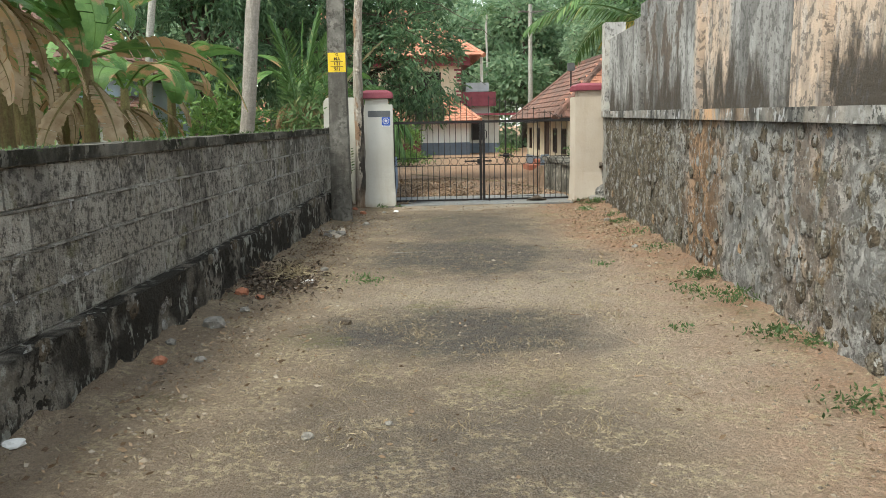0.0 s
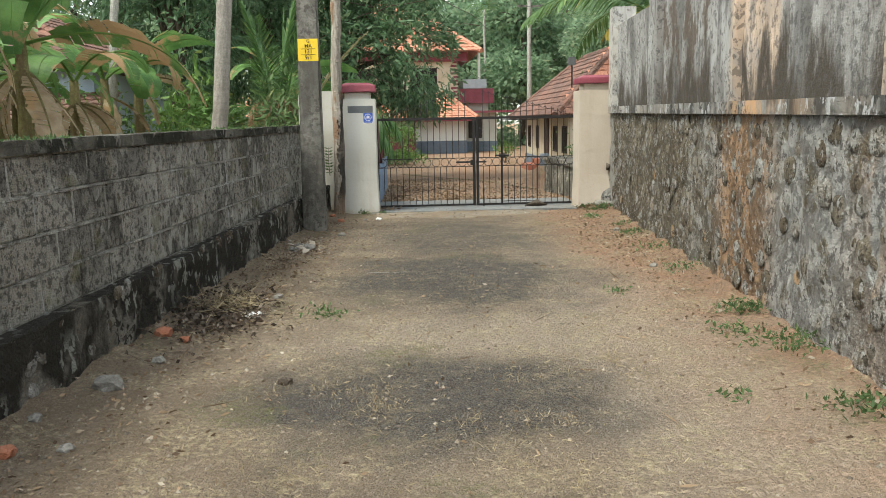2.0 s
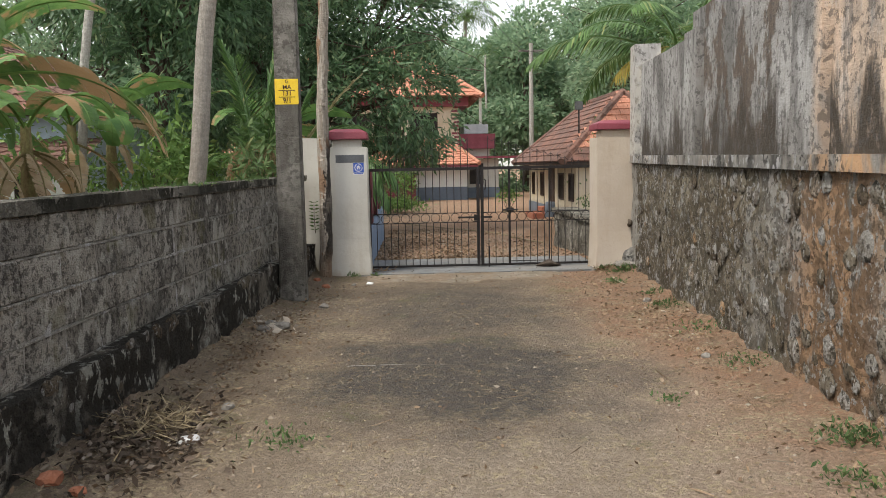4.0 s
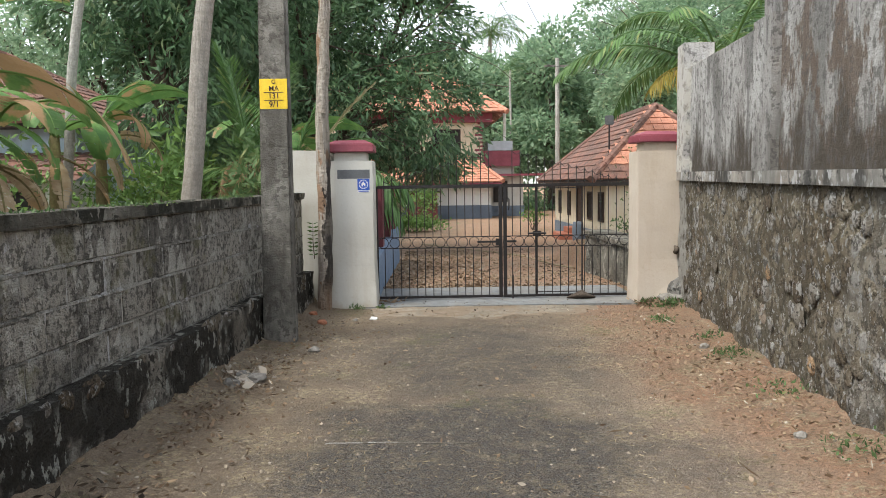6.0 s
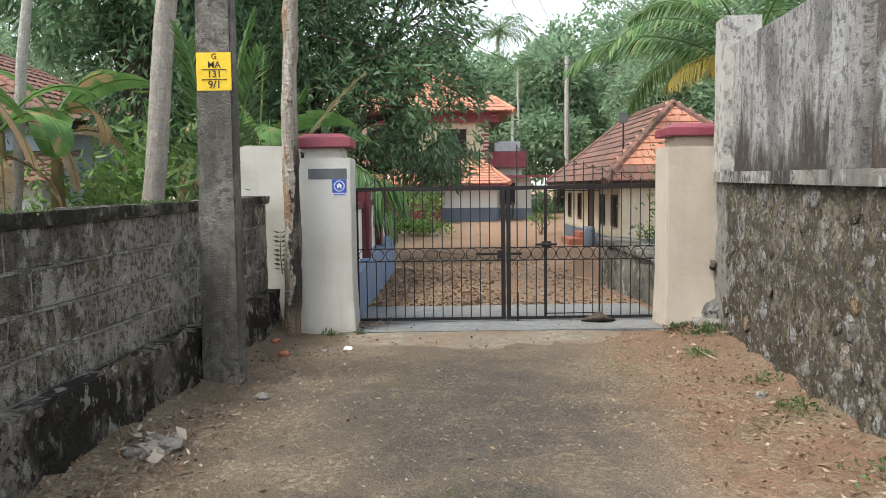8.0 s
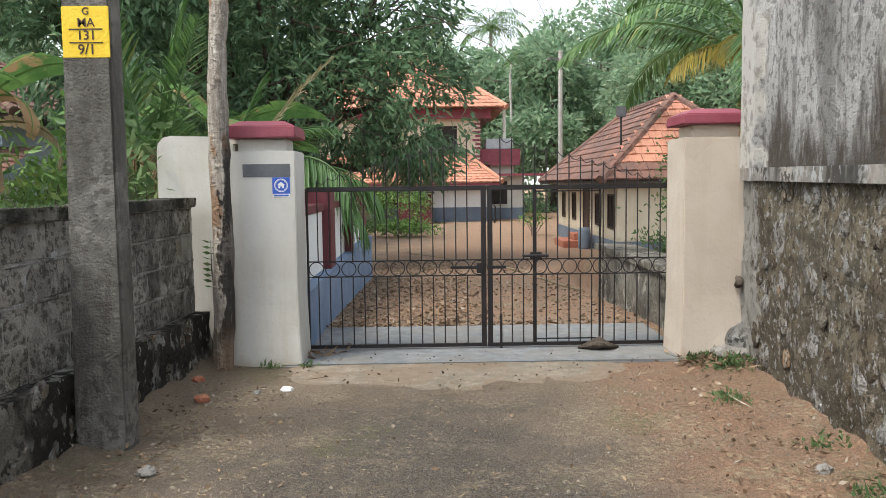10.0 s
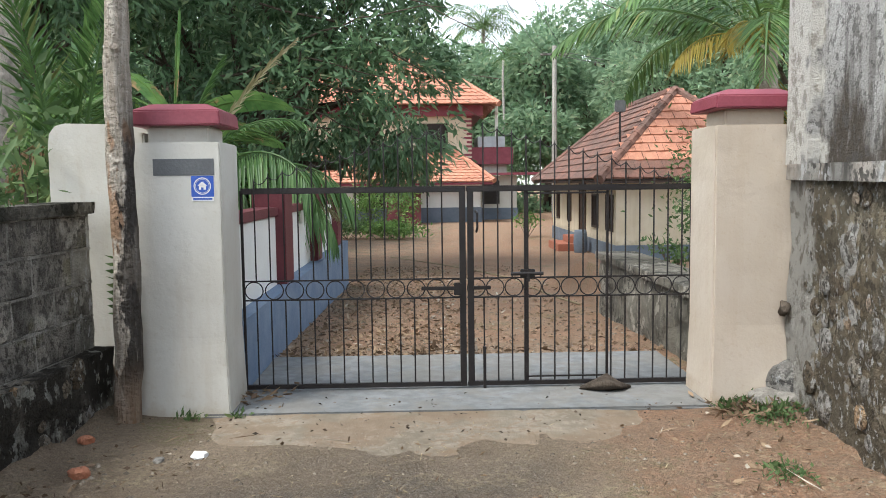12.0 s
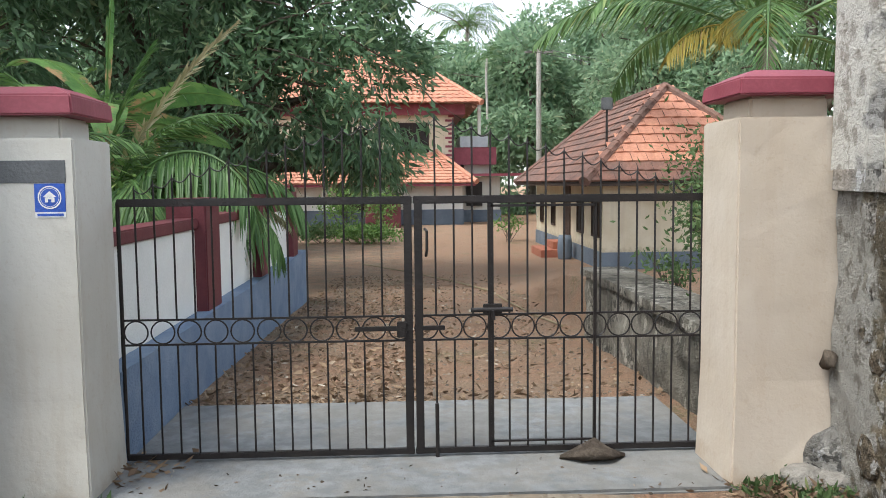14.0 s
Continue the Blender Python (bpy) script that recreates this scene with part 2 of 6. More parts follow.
def streaked_render(name="streaked_render", damp=1.0):
    """Cement render, washed with peach in two bays, under black algae runs and damp soaking up from the ledge."""
    n = Nodes(name)
    fine = n.noise(55, 4, 0.65)
    mid = n.noise(7, 6, 0.66)
    y, z = n.axis(1), n.axis(2)
    c = n.mix(n.noise(1.2, 4, 0.55), (0.265, 0.262, 0.25), (0.425, 0.42, 0.405))
    # peach wash left on two bays
    bay = n.math("MAXIMUM", n.ramp(n.math("ABSOLUTE", n.math("SUBTRACT", y, 8.2)), 0.36, 0.50, 1, 0), n.ramp(y, 6.2, 6.45, 1, 0))
    wash = n.math("MULTIPLY", n.noise(1.0, 5, 0.6, n.scaled(n.co, (2.0, 2.0, 0.8)), 0.30, 0.42), n.math("MAXIMUM", bay, 0.05))
    c = n.mix(n.math("MULTIPLY", wash, 0.94), c, (0.66, 0.50, 0.375))
    c = n.mix(n.math("MULTIPLY", mid, 0.35), c, (0.24, 0.23, 0.215))
    pale = n.noise(1.0, 6, 0.66, n.scaled(n.co, (5.0, 5.0, 1.6)), 0.54, 0.62)
    c = n.mix(n.math("MULTIPLY", pale, 0.35), c, (0.52, 0.515, 0.50))
    runs = n.noise(1.0, 6, 0.6, n.scaled(n.co, (2.6, 2.6, 0.6)), 0.50, 0.60, 0.5)
    thin = n.noise(1.0, 6, 0.66, n.scaled(n.co, (10, 10, 1.3)), 0.53, 0.62, 0.3)
    c = n.mix(n.math("MULTIPLY", n.math("MULTIPLY", runs, n.math("SUBTRACT", 1.0, n.math("MULTIPLY", bay, 0.6))), 0.4 + 0.25 * damp), c, (0.115, 0.112, 0.105))
    c = n.mix(n.math("MULTIPLY", thin, 0.55), c, (0.12, 0.115, 0.11))
    # brown-black crust over the weathered bays
    crust = n.math("MULTIPLY", n.noise(1.0, 7, 0.7, n.scaled(n.co, (3.2, 3.2, 1.7)), 0.49, 0.55), n.ramp(n.math("ABSOLUTE", n.math("SUBTRACT", y, 10.3)), 0.9, 1.5, 1, 0.12))
    c = n.mix(n.math("MULTIPLY", crust, 0.85 * damp), c, (0.115, 0.085, 0.063))
    soak = n.math("ADD", z, n.math("MULTIPLY", n.noise(1.0, 6, 0.68, n.scaled(n.co, (3.2, 3.2, 0.9)), 0.25, 0.75), 0.75))
    c = n.mix(n.math("MULTIPLY", n.math("MULTIPLY", n.ramp(soak, 1.92, 2.34, 1, 0), n.noise(1.0, 6, 0.7, n.scaled(n.co, (6.5, 6.5, 3.0)), 0.26, 0.46)), damp), c, (0.072, 0.060, 0.048))
    c = n.mix(n.math("MULTIPLY", n.noise(16, 6, 0.7, lo=0.53, hi=0.57), 0.65), c, (0.085, 0.08, 0.075))
    c = limewash(n, c)
    return n.done(c, 0.9, n.math("ADD", fine, n.math("MULTIPLY", mid, 1.5)), 0.004, spec=0.15)


M_GROUND = ground_material()


def block_material():
    n = Nodes("concrete_block")
    r = n.object_random()
    c = n.mix(r, (0.33, 0.305, 0.255), (0.47, 0.44, 0.385))
    c = n.mix(n.math("MULTIPLY", n.noise(6, 5, 0.6), 0.6), c, (0.37, 0.35, 0.31))
    runs = n.noise(1.0, 6, 0.65, n.scaled(n.co, (5.0, 5.0, 2.2)), 0.37, 0.61)
    blot = n.noise(1.5, 7, 0.68, lo=0.43, hi=0.56)
    wet = n.math("MULTIPLY", n.math("ADD", n.math("MULTIPLY", runs, 0.6), 0.4), blot)
    wet = n.math("MAXIMUM", wet, n.ramp(r, 0.86, 0.9, 0, 0.6))
    c = n.mix(n.math("MULTIPLY", wet, 0.78), c, (0.05, 0.047, 0.041))
    speck = n.noise(24, 6, 0.7, lo=0.51, hi=0.55)
    c = n.mix(n.math("MULTIPLY", speck, 0.68), c, (0.055, 0.051, 0.045))
    lichen = n.math("MULTIPLY", n.noise(8, 7, 0.68, n.scaled(n.co, (1, 1, 0.8)), 0.51, 0.56), n.noise(1.7, 3, 0.5, lo=0.44, hi=0.55))
    c = n.mix(n.math("MULTIPLY", lichen, 0.75), c, (0.54, 0.52, 0.46))
    moss = n.noise(3.1, 5, 0.6, lo=0.56, hi=0.66)
    c = n.mix(n.math("MULTIPLY", moss, 0.45), c, (0.17, 0.16, 0.07))
    h = n.math("ADD", n.noise(14, 5, 0.65), n.noise(80, 3, 0.6))
    return n.done(c, 0.93, h, 0.010, spec=0.15)


M_BLOCK = block_material()
M_MORTAR = grimy_wall("old_mortar", (0.44, 0.42, 0.37), (0.60, 0.58, 0.52), (0.10, 0.095, 0.08), (0.4, 0.2, 0.1), amount=0.6)
M_COPING = grimy_wall("mossy_coping", (0.20, 0.185, 0.15), (0.33, 0.31, 0.26), (0.04, 0.04, 0.03), (0.3, 0.2, 0.1), streak=False, amount=0.9, relief=0.025)
M_PLINTH = grimy_wall("mossy_rubble", (0.36, 0.32, 0.26), (0.50, 0.46, 0.39), (0.045, 0.041, 0.034), (0.3, 0.15, 0.08), streak=False, amount=0.92, relief=0.04, spots=0.9, cover=0.39)
M_RUBBLE = rubble_face()
M_RENDER = streaked_render()
M_PILASTER = streaked_render("pilaster_render", 0.25)
M_LEDGE = grimy_wall("ledge_render", (0.308, 0.294, 0.266), (0.588, 0.560, 0.518), (0.042, 0.042, 0.039), (0.700, 0.420, 0.224), rust_at=8.0, amount=0.8)


def stone_material():
    n = Nodes("rubble_stone")
    r = n.object_random()
    c = n.mix(n.ramp(r, 0.0, 0.5), (0.15, 0.115, 0.08), (0.29, 0.25, 0.19))
    c = n.mix(n.ramp(r, 0.5, 0.75), c, (0.42, 0.40, 0.37))
    c = n.mix(n.ramp(r, 0.93, 0.97), c, (0.55, 0.37, 0.22))
    c = n.mix(n.math("MULTIPLY", n.noise(11, 5, 0.62, lo=0.45, hi=0.58), 0.75), c, (0.17, 0.14, 0.10))
    c = n.mix(n.math("MULTIPLY", n.noise(24, 5, 0.65, lo=0.52, hi=0.57), 0.75), c, (0.05, 0.043, 0.033))
    c = n.mix(n.math("MULTIPLY", n.noise(18, 5, 0.65, n.scaled(n.co, (1, 1, 0.7)), 0.56, 0.60), 0.7), c, (0.56, 0.55, 0.52))
    return n.done(c, 0.9, n.math("ADD", n.noise(16, 5, 0.65), n.noise(70, 3, 0.6)), 0.02, spec=0.15)


M_STONE = stone_material()


def old_paint(name, a, b, dirt):
    """Emulsion on plaster: faint clouds, trowel marks, rising dirt splashes and hair stains."""
    n = Nodes(name)
    c = n.mix(n.noise(1.7, 4, 0.55), a, b)
    c = n.mix(n.math("MULTIPLY", n.noise(1.0, 5, 0.6, n.scaled(n.co, (9, 9, 0.8)), 0.5, 0.65), 0.16), c, dirt)
    splash = n.math("ADD", n.axis(2), n.math("MULTIPLY", n.noise(7, 5, 0.65, lo=0.2, hi=0.8), 0.22))
    c = n.mix(n.math("MULTIPLY", n.ramp(splash, 0.06, 0.22, 1, 0), 0.55), c, dirt)
    c = n.mix(n.math("MULTIPLY", n.noise(30, 4, 0.65, lo=0.58, hi=0.64), 0.18), c, dirt)
    return n.done(c, 0.75, n.math("ADD", n.noise(2.6, 3, 0.5), n.math("MULTIPLY", n.noise(45, 3, 0.6), 0.1)), 0.006, spec=0.3)


M_CREAM = old_paint("cream_paint", (0.505, 0.485, 0.43), (0.555, 0.54, 0.49), (0.40, 0.33, 0.24))
M_PEACH = old_paint("peach_cream_paint", (0.49, 0.415, 0.33), (0.535, 0.465, 0.385), (0.40, 0.30, 0.21))
M_BUFF = old_paint("buff_paint", (0.58, 0.50, 0.36), (0.64, 0.57, 0.44), (0.36, 0.29, 0.2))
M_WHITE = plain("white_paint", (0.70, 0.70, 0.66), (0.76, 0.76, 0.72), 1.6, 0.75, 0.002)
M_MAROON = plain("maroon_paint", (0.20, 0.038, 0.055), (0.26, 0.06, 0.08), 3, 0.55, 0.0003)
M_OXBLOOD = plain("oxblood_paint", (0.10, 0.02, 0.026), (0.14, 0.032, 0.038), 3, 0.6, 0.0005)
M_BLUE = plain("blue_grey_paint", (0.14, 0.20, 0.30), (0.21, 0.27, 0.36), 3, 0.75, 0.003)
M_DUSKBLUE = plain("slate_blue_paint", (0.12, 0.15, 0.19), (0.16, 0.19, 0.23), 2, 0.75, 0.003)
M_CEMENT = grimy_wall("cement_slab", (0.185, 0.192, 0.193), (0.235, 0.242, 0.243), (0.20, 0.185, 0.16), (0.4, 0.3, 0.2), streak=False, amount=0.45, relief=0.0015, spots=0.1)
M_IRON = plain("black_iron", (0.012, 0.010, 0.010), (0.022, 0.017, 0.015), 12, 0.45, 0.001)
M_POLE = grimy_wall("pole_concrete", (0.19, 0.178, 0.155), (0.27, 0.255, 0.225), (0.085, 0.078, 0.066), (0.2, 0.12, 0.06), amount=0.7, relief=0.006, spots=0.2)
M_YELLOW = plain("yellow_paint", (0.75, 0.50, 0.02), (0.80, 0.56, 0.04), 9, 0.6, 0.001)
M_INK = plain("dark_paint", (0.05, 0.03, 0.02), (0.07, 0.04, 0.03), 9, 0.7, 0.001)
M_GREYPLATE = plain("grey_name_plate", (0.10, 0.105, 0.11), (0.13, 0.135, 0.14), 9, 0.4, 0.001)
M_BADGE = plain("blue_badge", (0.03, 0.09, 0.42), (0.04, 0.11, 0.48), 9, 0.4, 0.001)
# Near-black: shade of unlit rooms put into the colour; also dark roof parts.
M_DARK = plain("room_shade_dark_roof", (0.02, 0.018, 0.016), (0.035, 0.03, 0.027), 3, 0.8, 0.001)
M_DOOR = plain("dark_wood", (0.035, 0.02, 0.014), (0.06, 0.035, 0.022), 3, 0.6, 0.002)
M_SHEET = plain("grey_sheet_roof", (0.40, 0.43, 0.46), (0.5, 0.53, 0.56), 3, 0.4, 0.001)
M_RUSTSTEP = plain("red_oxide", (0.30, 0.10, 0.06), (0.36, 0.14, 0.08), 3, 0.7, 0.002)


def tile_material(name, a, b, dirt, amount):
    n = Nodes(name)
    r = n.math("ADD", n.math("MULTIPLY", n.island_random(), 0.7), n.math("MULTIPLY", n.object_random(), 0.3))
    c = n.mix(r, a, b)
    c = n.mix(n.math("MULTIPLY", n.noise(0.9, 6, 0.75, lo=0.38, hi=0.6), amount), c, dirt)
    c = n.mix(n.math("MULTIPLY", n.noise(12, 5, 0.8), 0.4), c, tuple(0.5 * v for v in a))
    return n.done(c, 0.85, n.noise(30, 4, 0.7), 0.006, spec=0.2)


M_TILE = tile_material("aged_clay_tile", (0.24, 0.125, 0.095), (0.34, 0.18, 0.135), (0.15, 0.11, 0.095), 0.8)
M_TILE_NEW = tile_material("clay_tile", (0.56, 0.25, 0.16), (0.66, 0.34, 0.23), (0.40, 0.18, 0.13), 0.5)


def bark_material(name, a, b, ring=0.0):
    n = Nodes(name)
    c = n.mix(n.noise(2, 6, 0.7, n.scaled(n.co, (6, 6, 1.2))), a, b)
    c = n.mix(n.math("MULTIPLY", n.noise(30, 5, 0.8), 0.5), c, tuple(0.45 * v for v in a))
    h = n.noise(2, 6, 0.7, n.scaled(n.co, (12, 12, 2)))
    if ring:
        w = n.t.nodes.new("ShaderNodeTexWave")
        w.bands_direction = "Z"
        w.inputs["Scale"].default_value, w.inputs["Distortion"].default_value = ring, 6.0
        n.put(w.inputs["Vector"], n.co)
        h = n.math("ADD", h, n.math("MULTIPLY", w.outputs["Fac"], 0.25))
        c = n.mix(n.math("MULTIPLY", n.ramp(w.outputs["Fac"], 0.0, 0.35, 1, 0), 0.12), c, tuple(0.4 * v for v in a))
    return n.done(c, 0.9, h, 0.012, spec=0.15)


M_BARK = bark_material("tree_bark", (0.09, 0.07, 0.055), (0.16, 0.13, 0.10))
M_PALMBARK = bark_material("palm_bark", (0.34, 0.305, 0.265), (0.46, 0.415, 0.365), 2.2)
M_PALEBARK = bark_material("pale_stem", (0.40, 0.38, 0.34), (0.54, 0.51, 0.46), 2.0)
M_BANANASTEM = bark_material("banana_stem", (0.20, 0.15, 0.08), (0.27, 0.25, 0.11))


def post_material():
    n = Nodes("charred_post_wood")
    grain = n.noise(2, 5, 0.6, n.scaled(n.co, (16, 16, 1.2)))
    c = n.mix(grain, (0.40, 0.34, 0.275), (0.60, 0.54, 0.46))
    c = n.mix(n.noise(1, 4, 0.55, n.scaled(n.co, (6, 6, 2.0)), 0.57, 0.62), c, (0.40, 0.26, 0.17))
    mid = n.math("SUBTRACT", n.math("ADD", n.axis(0), 0.59), n.math("MULTIPLY", n.axis(2), 0.022))
    edge = n.math("ADD", mid, n.math("MULTIPLY", n.noise(1, 5, 0.6, n.scaled(n.co, (7, 7, 3.0)), 0.3, 0.7), 0.09))
    char = n.math("MULTIPLY", n.ramp(edge, 0.040, 0.056), n.ramp(n.noise(1, 5, 0.6, n.scaled(n.co, (12, 12, 2.6)), 0.4, 0.5), 0, 1, 0.75, 1.0))
    char = n.math("MULTIPLY", n.math("MULTIPLY", char, n.ramp(n.axis(2), 0.1, 0.35, 0.35, 0.92)), n.ramp(n.axis(2), 1.6, 2.0, 1.0, 0.3))
    c = n.mix(char, c, (0.04, 0.036, 0.034))
    c = n.mix(n.math("MULTIPLY", n.ramp(n.axis(2), 0.05, 0.45, 1, 0), 0.6), c, (0.30, 0.18, 0.10))
    return n.done(c, 0.9, n.math("ADD", grain, n.noise(30, 4, 0.6)), 0.02, spec=0.15)


M_POST = post_material()
M_MANGO = leafy("mango_leaves", (0.09, 0.16, 0.085), (0.19, 0.315, 0.165), (0.33, 0.41, 0.22), 0.33, 0.48)
# Pale teal leaf tones: distance haze is mixed into the base colour.
M_HAZELEAF = leafy("hazy_wood_leaves", (0.18, 0.29, 0.17), (0.33, 0.46, 0.28), (0.44, 0.50, 0.31), 0.5, 0.55)
M_PALM = leafy("palm_leaflets", (0.07, 0.145, 0.045), (0.15, 0.265, 0.085), (0.32, 0.34, 0.13), 0.42)
M_YPALM = leafy("yellowed_palm", (0.30, 0.25, 0.05), (0.42, 0.33, 0.07), (0.3, 0.2, 0.08), 0.5)
M_PALEFROND = leafy("straw_frond", (0.34, 0.31, 0.17), (0.46, 0.42, 0.26), (0.30, 0.32, 0.15), 0.55)
M_DRYPALM = leafy("dry_palm", (0.28, 0.18, 0.10), (0.36, 0.25, 0.15), (0.2, 0.12, 0.06), 0.7)
M_BUSH = leafy("bush_leaves", (0.10, 0.19, 0.05), (0.20, 0.33, 0.09), (0.32, 0.40, 0.13), 0.5)
M_HERB = leafy("weed_leaves", (0.07, 0.125, 0.045), (0.13, 0.20, 0.075), (0.23, 0.25, 0.10), 0.65, 0.35)
M_STRAW = leafy("dry_grass", (0.30, 0.24, 0.14), (0.44, 0.36, 0.23), (0.2, 0.14, 0.08), 0.85, 0.1)
M_PALELEAF = leafy("pale_dry_leaves", (0.34, 0.28, 0.22), (0.52, 0.46, 0.38), (0.6, 0.56, 0.5), 0.85, 0.1)
M_MOULD = leafy("rotting_leaves", (0.05, 0.04, 0.03), (0.15, 0.11, 0.08), (0.36, 0.31, 0.25), 0.85, 0.05)
M_LITTER = leafy("dead_leaves", (0.15, 0.10, 0.065), (0.34, 0.24, 0.15), (0.52, 0.46, 0.37), 0.85, 0.1)


def banana_material(name, a, b, dry):
    n = Nodes(name)
    c = n.mix(n.noise(2.5, 5, 0.6), a, b)
    c = n.mix(n.noise(2.4, 5, 0.6, lo=0.56 - 0.3 * dry, hi=0.64 - 0.3 * dry), c, (0.42, 0.27, 0.14))
    return n.done(c, 0.45, n.noise(30, 3), 0.003, translucent=0.35, spec=0.35)


M_BANANA = banana_material("banana_leaf", (0.085, 0.19, 0.055), (0.19, 0.34, 0.10), 0.05)
M_BANANAHALF = banana_material("half_dry_banana_leaf", (0.07, 0.15, 0.04), (0.15, 0.26, 0.075), 0.42)
M_BANANADRY = banana_material("dry_banana_leaf", (0.30, 0.21, 0.125), (0.50, 0.39, 0.26), 0.12)


# ---- mesh helpers ----
def thing(name, label, category, group="", at=(0, 0, 0)):
    ob = new(name)
    ob.location = at
    return tagged(ob, label, category, group)


def link(name, me, material, parent=None, label=""):
    ob = new(name, me)
    if material and not me.materials:
        me.materials.append(material)
    if parent:
        ob.parent = parent
    return tagged(ob, label)


def part(name, bm, material, parent=None, label="", smooth=False):
    me = bpy.data.meshes.new(name)
    bm.to_mesh(me)
    bm.free()
    if smooth:
        for p in me.polygons:
            p.use_smooth = True
    return link(name, me, material, parent, label)


def pydata(name, verts, faces, material, parent=None, label="", smooth=False):
    me = bpy.data.meshes.new(name)
    me.from_pydata([tuple(v) for v in verts], [], [tuple(f) for f in faces])
    me.update()
    if smooth:
        for p in me.polygons:
            p.use_smooth = True
    return link(name, me, material, parent, label)


def slab(x0, x1, y0, y1, z0, z1, bevel=0.0, bm=None):
    """A box from corner to corner, with rounded edges."""
    bm = bm or bmesh.new()
    vs = bmesh.ops.create_cube(bm, size=1.0)["verts"]
    for v in vs:
        v.co = Vector(((x0 + x1) / 2 + v.co.x * (x1 - x0), (y0 + y1) / 2 + v.co.y * (y1 - y0), (z0 + z1) / 2 + v.co.z * (z1 - z0)))
    if bevel:
        es = list({e for v in vs for e in v.link_edges})
        bmesh.ops.bevel(bm, geom=es, offset=bevel, segments=2, affect="EDGES")
    return bm


def tube(points, radii, sides=8, bm=None, caps=True):
    """A tapered tube along points."""
    bm = bm or bmesh.new()
    pts = [Vector([float(c) for c in p]) for p in points]
    radii = [float(r) for r in radii]
    rings = []
    for i, p in enumerate(pts):
        d = (pts[min(i + 1, len(pts) - 1)] - pts[max(i - 1, 0)]).normalized()
        a = d.cross(Vector((0.31, 0.83, 0.47))).normalized()
        b = d.cross(a)
        rings.append([bm.verts.new(p + radii[i] * (a * math.cos(k * math.tau / sides) + b * math.sin(k * math.tau / sides))) for k in range(sides)])
    for r, q in zip(rings, rings[1:]):
        for k in range(sides):
            bm.faces.new((r[k], r[(k + 1) % sides], q[(k + 1) % sides], q[k]))
    if caps:
        bm.faces.new(rings[0][::-1])
        bm.faces.new(rings[-1])
    return bm


def roughen(bm, amount, scale, seed=0.0):
    for v in bm.verts:
        v.co += amount * noise.noise_vector(v.co * scale + Vector((seed, seed * 0.7, seed * 1.3)))
    return bm


# ---- the lie of the land ----
def left_x(y):
    return -1.98 + 0.086 * y


def right_x(y):
    return 2.03 + 0.098 * y


def land(x, y):
    z = float(np.interp(y, (16, 27, 48, 60), (0, -0.40, -0.5, -0.5)))
    if y < 15.2:
        dl, dr = x - left_x(y), right_x(y) - x
        if dl > 0 and dr > 0:
            z += 0.07 * math.exp(-dl / 0.22) + 0.05 * math.exp(-dr / 0.25) - 0.012
            z += (0.015 if y < 13.2 else 0.004) * noise.noise(Vector((x * 1.3, y * 1.3, 0))) + 0.006 * noise.noise(Vector((x * 5, y * 5, 2)))
        elif dl <= 0:
            z += 0.35 * min(1.0, -dl / 0.15)
        else:
            z += 0.3 * min(1.0, -dr / 0.15)
    else:
        z += 0.012 * noise.noise(Vector((x * 0.9, y * 0.9, 5))) + 0.005 * noise.noise(Vector((x * 4, y * 4, 5)))
        if x > 3.35 and y < 24:
            z += 0.46 * min(1.0, (x - 3.35) / 0.12) * min(1.0, max(0.0, (24 - y) / 3.0))
        if x < -0.25 and y < 23:
            z += 0.25 * min(1.0, (-0.25 - x) / 0.2)
    return z


gx = sorted(set([round(v, 3) for v in (*np.arange(-2.4, 4.6, 0.07), *np.arange(-9, -2.4, 0.6), *np.arange(4.6, 14, 0.6), -400, -120, -50, -25, -15, 20, 35, 60, 130, 400)]))
gy = sorted(set([round(v, 3) for v in (*np.arange(0.4, 24, 0.09), *np.arange(24, 60, 0.8), -300, -80, -30, -12, -6, -3, -1.5, -0.6, 75, 110, 180, 400)]))
gv = [(x, y, land(x, y)) for y in gy for x in gx]
nx = len(gx)
gf = [(j * nx + i, j * nx + i + 1, (j + 1) * nx + i + 1, (j + 1) * nx + i) for j in range(len(gy) - 1) for i in range(nx - 1)]
ground = pydata("ground", gv, gf, M_GROUND, smooth=True)
tagged(ground, "bare reddish earth lane with worn asphalt patches", "ground", kind="structure")

# cement apron at the gate, in three cast pieces
apron = tagged(thing("pavement", "grey cement apron under the iron gate", "pavement"), kind="structure")
part("slab", slab(-0.18, 3.12, 14.45, 16.1, -0.12, 0.012, 0.015), M_CEMENT, apron)
M_APRON = grimy_wall("worn_cement", (0.215, 0.18, 0.135), (0.28, 0.245, 0.195), (0.20, 0.14, 0.092), (0.4, 0.3, 0.2), streak=False, amount=0.55, relief=0.002, spots=0.25)
rx, ry = np.linspace(-0.3, 3.0, 67), np.linspace(13.2, 14.44, 26)
rv = [(x, y, 0.009 - 0.034 * (14.44 - y) - 0.05 * max(0.0, x - 2.0) ** 1.5 - 0.12 * max(0.0, 0.05 - x) - 0.008 * max(0.0, noise.noise(Vector((x * 2.3, y * 2.3, 4))))
       - (0.006 if abs(x - 1.79 - 0.12 * (14.44 - y)) < 0.012 else 0.0)) for y in ry for x in rx]
rf = [(j * 67 + i, j * 67 + i + 1, (j + 1) * 67 + i + 1, (j + 1) * 67 + i) for j in range(25) for i in range(66)]
pydata("ramp", rv, rf, M_APRON, apron, "worn sandy cement ramp")


